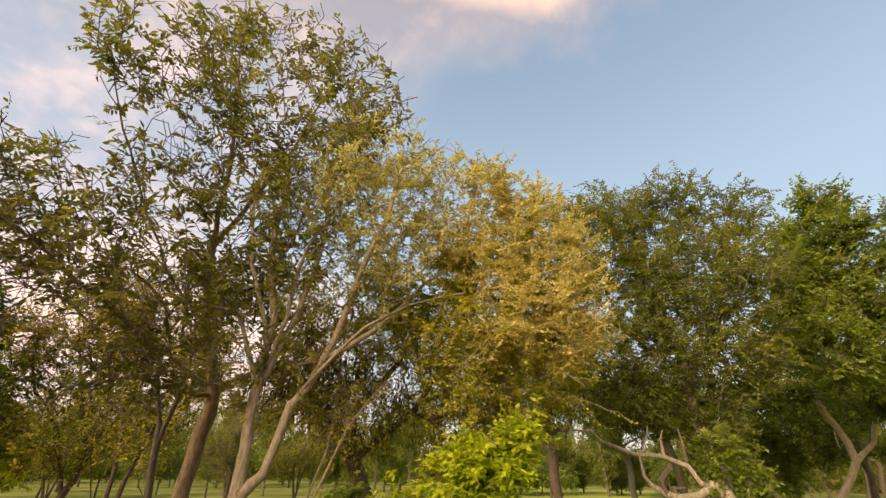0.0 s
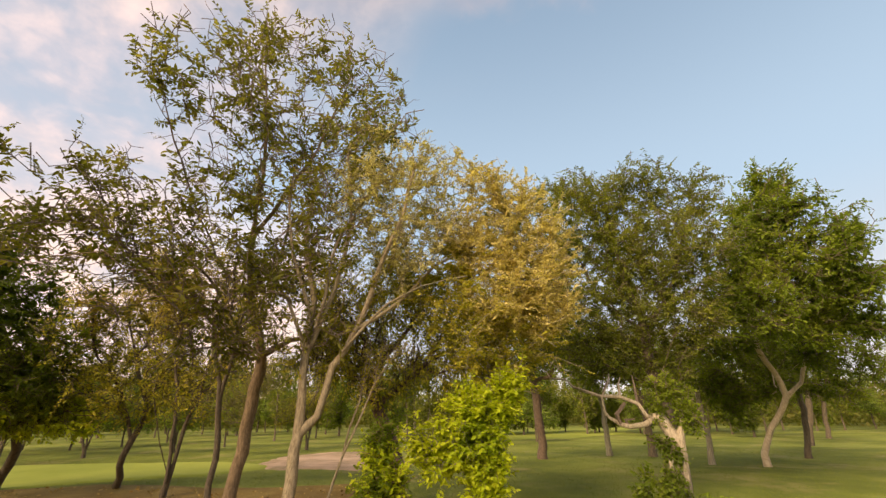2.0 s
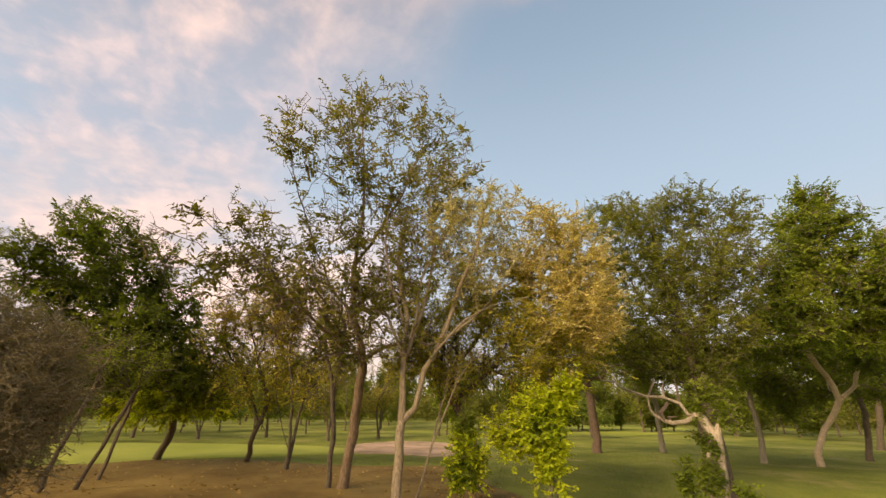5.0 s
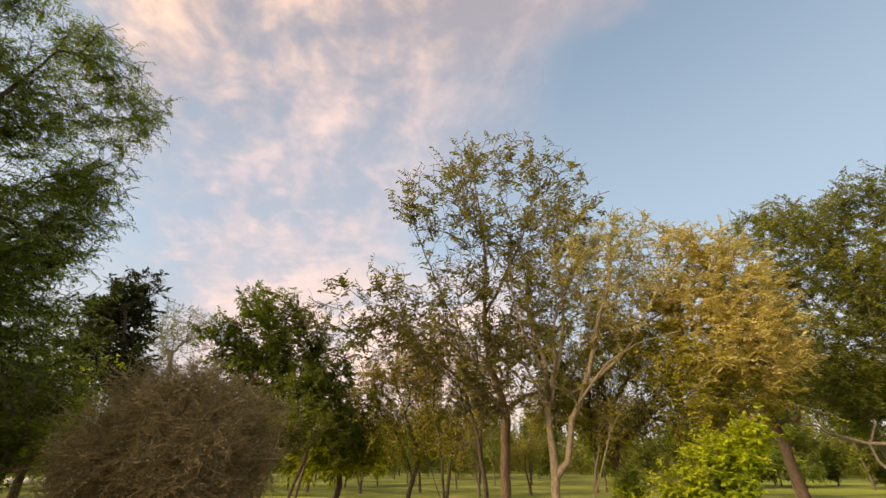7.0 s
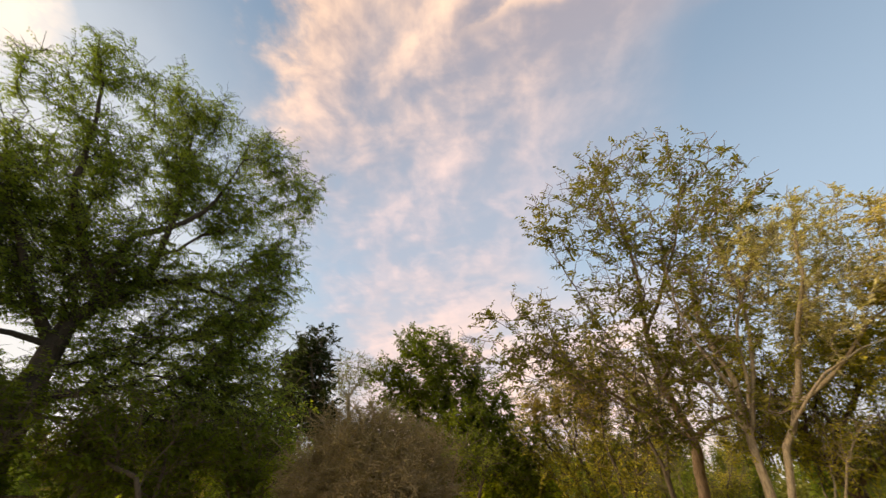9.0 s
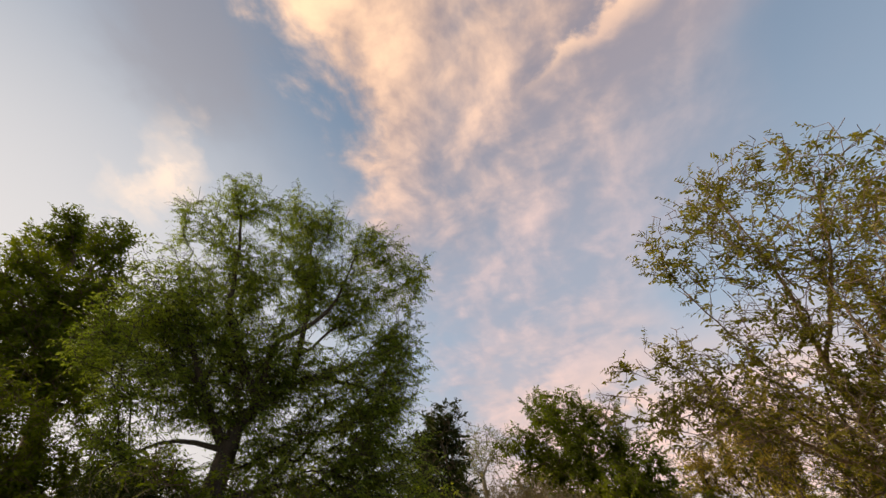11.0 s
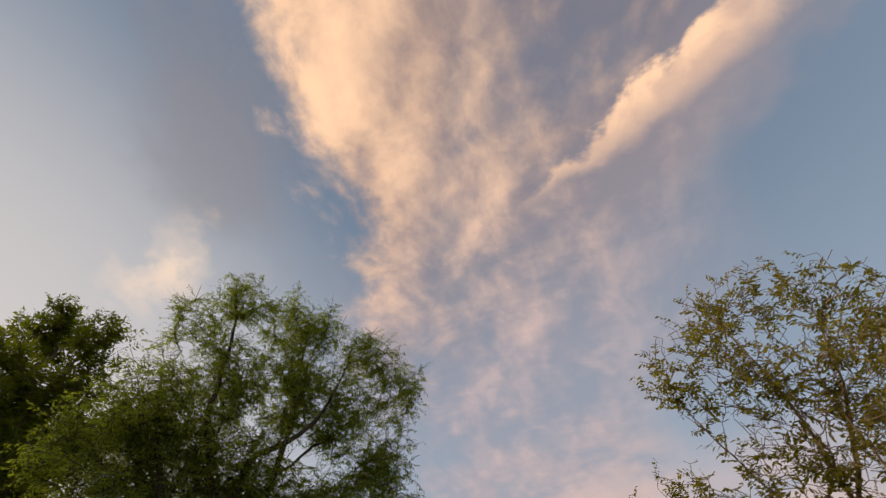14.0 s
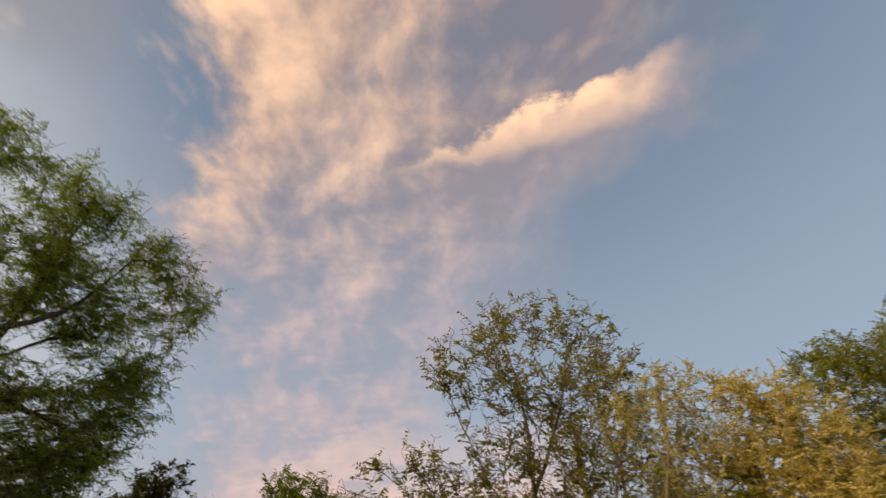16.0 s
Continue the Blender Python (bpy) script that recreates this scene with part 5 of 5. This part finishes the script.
# ---- smaller trunks on the lawn, and the far woods ----
def slight_tree(label, stem, crown, mat, bark, girth, seed, leaf=(0.14, 0.06), targets=130, hang=0.0):
    """A small tree on one bent stem."""
    stem = [(stem[0][0], stem[0][1], -0.05)] + list(stem[1:])
    tree("small_tree", label, [stem], [("crown", mat, crown, 1.0)], girth, bark, seed,
         targets=targets, twigs=4, leaves=8, leaf=leaf, twig_length=0.35, shape=4, tip=0.006, hang=hang, group="small trees on the lawn")


slight_tree("thin grey trunk under dense shady foliage", [(7.13, 17.66, -0), (7.11, 17.66, 1.53)], [(6.4, 16.6, 3.6, 1.3), (7.4, 16.8, 4.2, 1.3), (6.6, 17.4, 4.6, 1.2)], LEAF_DARK, BARK_GREY, 0.11, 71, targets=200)
slight_tree("dark trunk standing behind a gnarled one", [(8.65, 17.05, 0), (8.6, 17.0, 1.6), (8.4, 17.0, 2.6)], [(8.2, 17.2, 3.8, 1.2), (9.0, 17.6, 4.2, 1.2), (7.8, 17.8, 4.6, 1.1)], LEAF_DARK, BARK_DARK, 0.14, 79, targets=200)
slight_tree("thin leaning trunk under low green foliage", [(9.11, 13.98, -0.01), (9.17, 13.95, 1.12), (9.14, 13.97, 2.18)], [(8.4, 14.6, 3.2, 1.1), (9.4, 14.8, 3.7, 1.2), (8.2, 15.3, 3.6, 1.0)], LEAF_GREEN, BARK_GREY, 0.09, 72, targets=220)
slight_tree("dark trunk in the shade of a larger tree", [(13.83, 15.63, -0.05), (14.01, 15.49, 1.3), (14.09, 15.43, 2.23)], [(13.4, 15.4, 3.6, 1.4), (14.4, 15.8, 4.0, 1.4), (13.0, 16.2, 4.2, 1.3)], LEAF_DARK, BARK_DARK, 0.10, 73, targets=240)
slight_tree("dark trunk in the shade of a larger tree", [(19.28, 21.91, -0.06), (19.58, 21.66, 1.53), (19.71, 21.56, 2.46)], [(18.8, 21.4, 4.4, 1.8), (20.0, 22.0, 4.8, 1.8), (18.6, 22.4, 4.8, 1.6)], LEAF_GREEN, BARK_DARK, 0.14, 74, targets=260)
slight_tree("slender leaning trunk with light foliage", [(25.71, 27.88, -0.04), (25.8, 27.8, 1.33), (26.01, 27.62, 2.49)], [(24.0, 27.4, 3.4, 1.3), (24.6, 28.2, 3.8, 1.3)], LEAF_GREEN, BARK_DARK, 0.13, 75, targets=200)
slight_tree("thin leaning stem beside a brown bush", [(-9.7, 5.5, -0.05), (-9.2, 5.7, 2.2)], [(-9.4, 5.6, 2.7, 0.7), (-8.9, 6.0, 2.9, 0.6)], LEAF_GREEN, BARK_DARK, 0.045, 76, (0.08, 0.03), 36)
slight_tree("thin leaning stem beside a brown bush", [(-9.3, 5.95, -0.05), (-8.7, 6.3, 2.0)], [(-8.9, 6.2, 2.5, 0.7), (-8.4, 6.5, 2.6, 0.5)], LEAF_GREEN, BARK_DARK, 0.04, 77, (0.08, 0.03), 36)
slight_tree("thin leaning stem beside a brown bush", [(-9.9, 7.2, -0.05), (-9.6, 7.4, 2.2)], [(-9.7, 7.3, 2.6, 0.7), (-9.3, 7.6, 2.9, 0.7)], LEAF_GREEN, BARK_DARK, 0.04, 78, (0.09, 0.035), 40)


def far_tree(name, label, seed, height, spread, mat, bark, girth):
    rng = np.random.default_rng(seed)
    lean = rng.normal(size=2) * 0.3
    blobs = []
    for _ in range(11):
        a, h = rng.uniform(0, 2 * math.pi), rng.uniform(0.26, 0.92)
        r = spread * rng.uniform(0.1, 0.75) * (1.2 - h * 0.6)
        blobs.append((r * math.cos(a), r * math.sin(a), h * height, spread * rng.uniform(0.32, 0.5)))
    return tree(name, label, [[(0, 0, -0.05), (lean[0] * 0.5, lean[1] * 0.5, height * 0.3), (lean[0], lean[1], height * 0.62)]],
                [("crown", mat, blobs, 1.0)], girth, bark, seed, targets=190, twigs=4, leaves=7, leaf=(0.26, 0.11), twig_length=0.6, shape=4, tip=0.012, sides=7,
                group="trees of the far park")


def thicket_tree(seed, height, spread, mat, bark, label):
    """A thin many-stemmed tree with an open crown of fine twigs."""
    g = np.random.default_rng(seed)
    stems = [[(0, 0, -0.05), (g.normal() * 0.15, g.normal() * 0.15, height * 0.25), (g.normal() * 0.3, g.normal() * 0.3, height * 0.6)]]
    for _ in range(2):
        stems.append([(0, 0, 0.1), (g.normal() * 0.4, g.normal() * 0.4, height * 0.3), (g.normal() * 0.8, g.normal() * 0.8, height * 0.6)])
    blobs = []
    for _ in range(10):
        a, h = g.uniform(0, 2 * math.pi), g.uniform(0.24, 0.85)
        q = spread * g.uniform(0.1, 0.9)
        blobs.append((q * math.cos(a), q * math.sin(a), h * height, spread * g.uniform(0.3, 0.48)))
    return tree("thicket_tree", label, stems, [("crown", mat, blobs, 1.0)], 0.07, bark, seed, targets=330, twigs=4, leaves=6, leaf=(0.10, 0.04),
                twig_length=0.35, shape=4, tip=0.006, bare=0.2, curl=0.04, group="thin trees behind the bed")


thin = [thicket_tree(81, 4.6, 1.9, LEAF_MIXED, BARK_DARK, "thin twiggy tree with yellowish leaves across the lawn"),
        thicket_tree(82, 4.8, 1.8, LEAF_OLIVE, BARK_DARK, "thin twiggy tree with olive leaves across the lawn"),
        thicket_tree(83, 4.4, 1.8, LEAF_GREEN, BARK_DARK, "thin low tree with green leaves across the lawn")]
g0 = np.random.default_rng(84)
for i, (az_deg, r) in enumerate([(13, 27), (19, 25), (26, 28), (33, 27), (39, 29), (45, 26), (50, 27), (57, 22), (66, 19), (73, 22), (81, 20), (90, 22)]):
    m = pose(-0.7 - r * math.sin(radians(az_deg)), r * math.cos(radians(az_deg)) - 3.4, 0, 0, 0, g0.uniform(0, 360)) @ Matrix.Scale(g0.uniform(0.85, 1.12), 4)
    if i < 3:
        thin[i].matrix_basis = m
    else:
        copy_thing(thin[i % 3], m)

kinds = [far_tree("park_tree", "mid-green park tree standing far across the lawn", 41, 7.0, 2.6, LEAF_GREEN, BARK_DARK, 0.09),
         far_tree("park_tree", "grey-green park tree standing far across the lawn", 42, 8.0, 3.0, LEAF_GREY, BARK_DARK, 0.09),
         far_tree("park_tree", "dark green park tree standing far across the lawn", 43, 6.0, 2.4, LEAF_DARK, BARK_DARK, 0.09),
         far_tree("park_tree", "light green park tree standing far across the lawn", 44, 6.5, 2.3, LEAF_WILLOW, BARK_DARK, 0.08)]
rng = np.random.default_rng(50)
spots = []
for az_deg in np.arange(-62, 112, 2.6):
    for r0 in (34, 46, 60):
        a = radians(az_deg + rng.normal() * 1.2)
        r = r0 + rng.uniform(-5, 6)
        if (az_deg < -14 and r0 < 40) or (az_deg < -37 and r0 < 55):
            continue
        if rng.uniform() < 0.25:
            continue
        spots.append((-r * math.sin(a), r * math.cos(a) - 3, rng.uniform(0.85, 1.15) * {34: 0.7, 46: 0.82, 60: 0.95}[r0]))
for i, (x, y, s) in enumerate(spots):
    m = pose(x, y, 0, 0, 0, rng.uniform(0, 360)) @ Matrix.Diagonal((s, s, s, 1))
    k = kinds[int(rng.integers(4))]
    if i < 4:
        kinds[i].matrix_basis = m
    else:
        copy_thing(k, m)
g1 = np.random.default_rng(85)
for az_deg in (97, 101, 105, 108, 112, 116, 119, 123, 127, 131, 136, 141, 146):
    a, far, s = radians(az_deg), g1.uniform(24, 40), g1.uniform(0.75, 1.0)
    copy_thing(kinds[int(g1.integers(3))], pose(-far * math.sin(a), far * math.cos(a) - 3, 0, 0, 0, g1.uniform(0, 360)) @ Matrix.Diagonal((s, s, s * 0.85, 1)))
# the low shady trees closing the view under the crowns
for az_deg in (-3, -6, -8.5, -11, -14, -16, -19, -21.5, -24, -27, -29, -32, -34.5):
    a, far = radians(az_deg + rng.normal() * 0.6), rng.uniform(40, 50)
    s = rng.uniform(0.5, 0.68)
    copy_thing(kinds[2], pose(-far * math.sin(a), far * math.cos(a) - 3, 0, 0, 0, rng.uniform(0, 360)) @ Matrix.Diagonal((s * 1.35, s * 1.35, s, 1)))


def far_woods():
    """The closed edge of the woods all round the park."""
    g = np.random.default_rng(60)
    n = 120000
    a = np.radians(g.uniform(-75, 150, n))
    r = g.uniform(72, 100, n)
    top = np.array([5.4 + 2.4 * noise.noise((float(q) * 9, float(w) * 0.08, 4.0)) + 1.2 * noise.noise((float(q) * 40, float(w) * 0.2, 9.0)) for q, w in zip(a, r)])
    z = top * g.uniform(0.02, 1, n) ** 0.8
    o = np.stack([-r * np.sin(a), r * np.cos(a) - 3, z], 1)
    v, f = leaf_mesh(g, o, g.normal(size=(n, 3)), 0.62, 0.36, 0.3, 4)
    v, f = v.tolist(), f.tolist()
    # the dense inside of the wood, behind its leafy edge
    back, s0 = 240, len(v)
    for i in range(back + 1):
        q = radians(-75 + 225 * i / back)
        rr = 101 + 2.5 * noise.noise((q * 30, 1.0, 0.0))
        h = 4.0 + 2.2 * noise.noise((q * 9, 8.0, 4.0)) + 1.0 * noise.noise((q * 45, 3.0, 1.0))
        for hh, out in ((-0.3, 0.0), (h * 0.5, -1.5), (h, 1.0)):
            v.append((-(rr + out) * math.sin(q), (rr + out) * math.cos(q) - 3, hh))
    for i in range(back):
        for j in (0, 1):
            k = s0 + i * 3 + j
            f.append((k, k + 3, k + 4, k + 1))
    ob = mesh_object("far_woods", v, f, LEAF_FAR)
    return tagged(ob, "hazy green edge of woods closing the park", "woods", kind="stuff")


far_woods()


def painted_stone(x, y, seed, first=[]):
    """A whitewashed boulder set on the lawn's far edge."""
    g = np.random.default_rng(seed)
    m = pose(x, y, 0, 0, 0, g.uniform(0, 360)) @ Matrix.Scale(g.uniform(0.8, 1.25), 4)
    if first:
        return copy_thing(first[0], m)
    bm = bmesh.new()
    bmesh.ops.create_icosphere(bm, subdivisions=2, radius=0.32)
    for q in bm.verts:
        q.co *= 1 + 0.18 * noise.noise(q.co * 3.1)
        q.co.z = q.co.z * 0.75 + 0.15
    me = bpy.data.meshes.new("painted_stone")
    bm.to_mesh(me)
    bm.free()
    me.shade_smooth()
    me.materials.append(LIMEWASH)
    ob = tagged(new("painted_stone", me), "whitewashed boulder at the far edge of the lawn", "stone", "stones edging the far lawn")
    ob.matrix_basis = m
    first.append(ob)
    return ob


for k, (x, y, z) in enumerate([(-43.94, 12.34, 0.75), (-43.62, 13.19, 0.75), (-43.24, 14.12, 0.76), (-42.87, 14.99, 0.72), (-42.04, 16.77, 0.69), (-41.55, 17.72, 0.69), (-42.49, 15.82, 0.72), (-44.35, 11.18, 0.78), (-44.61, 10.39, 0.78), (-44.92, 9.36, 0.81), (-45.2, 8.37, 0.84), (-45.38, 7.66, 0.84)]):
    painted_stone(x, y, 90 + k)


def leaf_litter():
    """Dry leaves lying on the earth bed, thinning out over the grass beside it."""
    g = np.random.default_rng(61)
    n = 5200
    x, y = g.uniform(-13.5, 0.9, n), g.uniform(-1.0, 10.4, n)
    drift = np.array([noise.noise((float(a) * 0.7, float(b) * 0.7, 3.0)) for a, b in zip(x, y)])
    keep = inside(BED, x * 1.04, y * 1.04) & (g.uniform(size=n) < 0.5 + 0.9 * drift)
    m = 420
    ang, far = g.uniform(0, 2 * math.pi, m), np.abs(g.normal(size=m))
    x = np.concatenate([x[keep], 4.0 + far * 0.75 * np.cos(ang), 1.6 + g.normal(size=260) * 1.0])
    y = np.concatenate([y[keep], 6.45 + far * 0.5 * np.sin(ang), 4.3 + g.normal(size=260) * 0.9])
    bed = inside(BED, x, y)
    o = np.array([(a, b, lie(a, b) + (0.055 if c else 0.02)) for a, b, c in zip(x, y, bed)])
    v, f = leaf_mesh(g, o, np.stack([g.normal(size=len(x)), g.normal(size=len(x)), g.uniform(-0.05, 0.25, len(x))], 1) * 1.5, 0.085, 0.045, 0.0)
    return tagged(mesh_object("leaf_litter", v.tolist(), f.tolist(), LEAF_LITTER), "dry tan leaves lying scattered on the earth", "fallen leaves", kind="stuff")


def grass():
    """Short blades over the nearer lawn."""
    g = np.random.default_rng(62)
    n = 110000
    r = 0.3 + 27 * g.uniform(0, 1, n) ** 1.2
    a = np.radians(g.uniform(-60, 58, n) + g.normal(size=n) * np.where(r < 8, 60, 14))
    x, y = -r * np.sin(a) - 0.5, r * np.cos(a) - 3
    keep = ~(inside(BED, x, y) & (g.uniform(size=n) < 0.97)) & ~inside(HOLLOW, x, y)
    x, y = x[keep], y[keep]
    m = len(x)
    o = np.array([(p, q, lie(p, q) - 0.02) for p, q in zip(x, y)])
    v, f = leaf_mesh(g, o, np.stack([g.normal(size=m) * 0.5, g.normal(size=m) * 0.5, np.full(m, 1.0)], 1), 0.065, 0.011, 0.0, 4)
    return tagged(mesh_object("grass", v.tolist(), f.tolist(), BLADES), "short green grass blades on the lawn", "grass", kind="stuff")


leaf_litter()
grass()
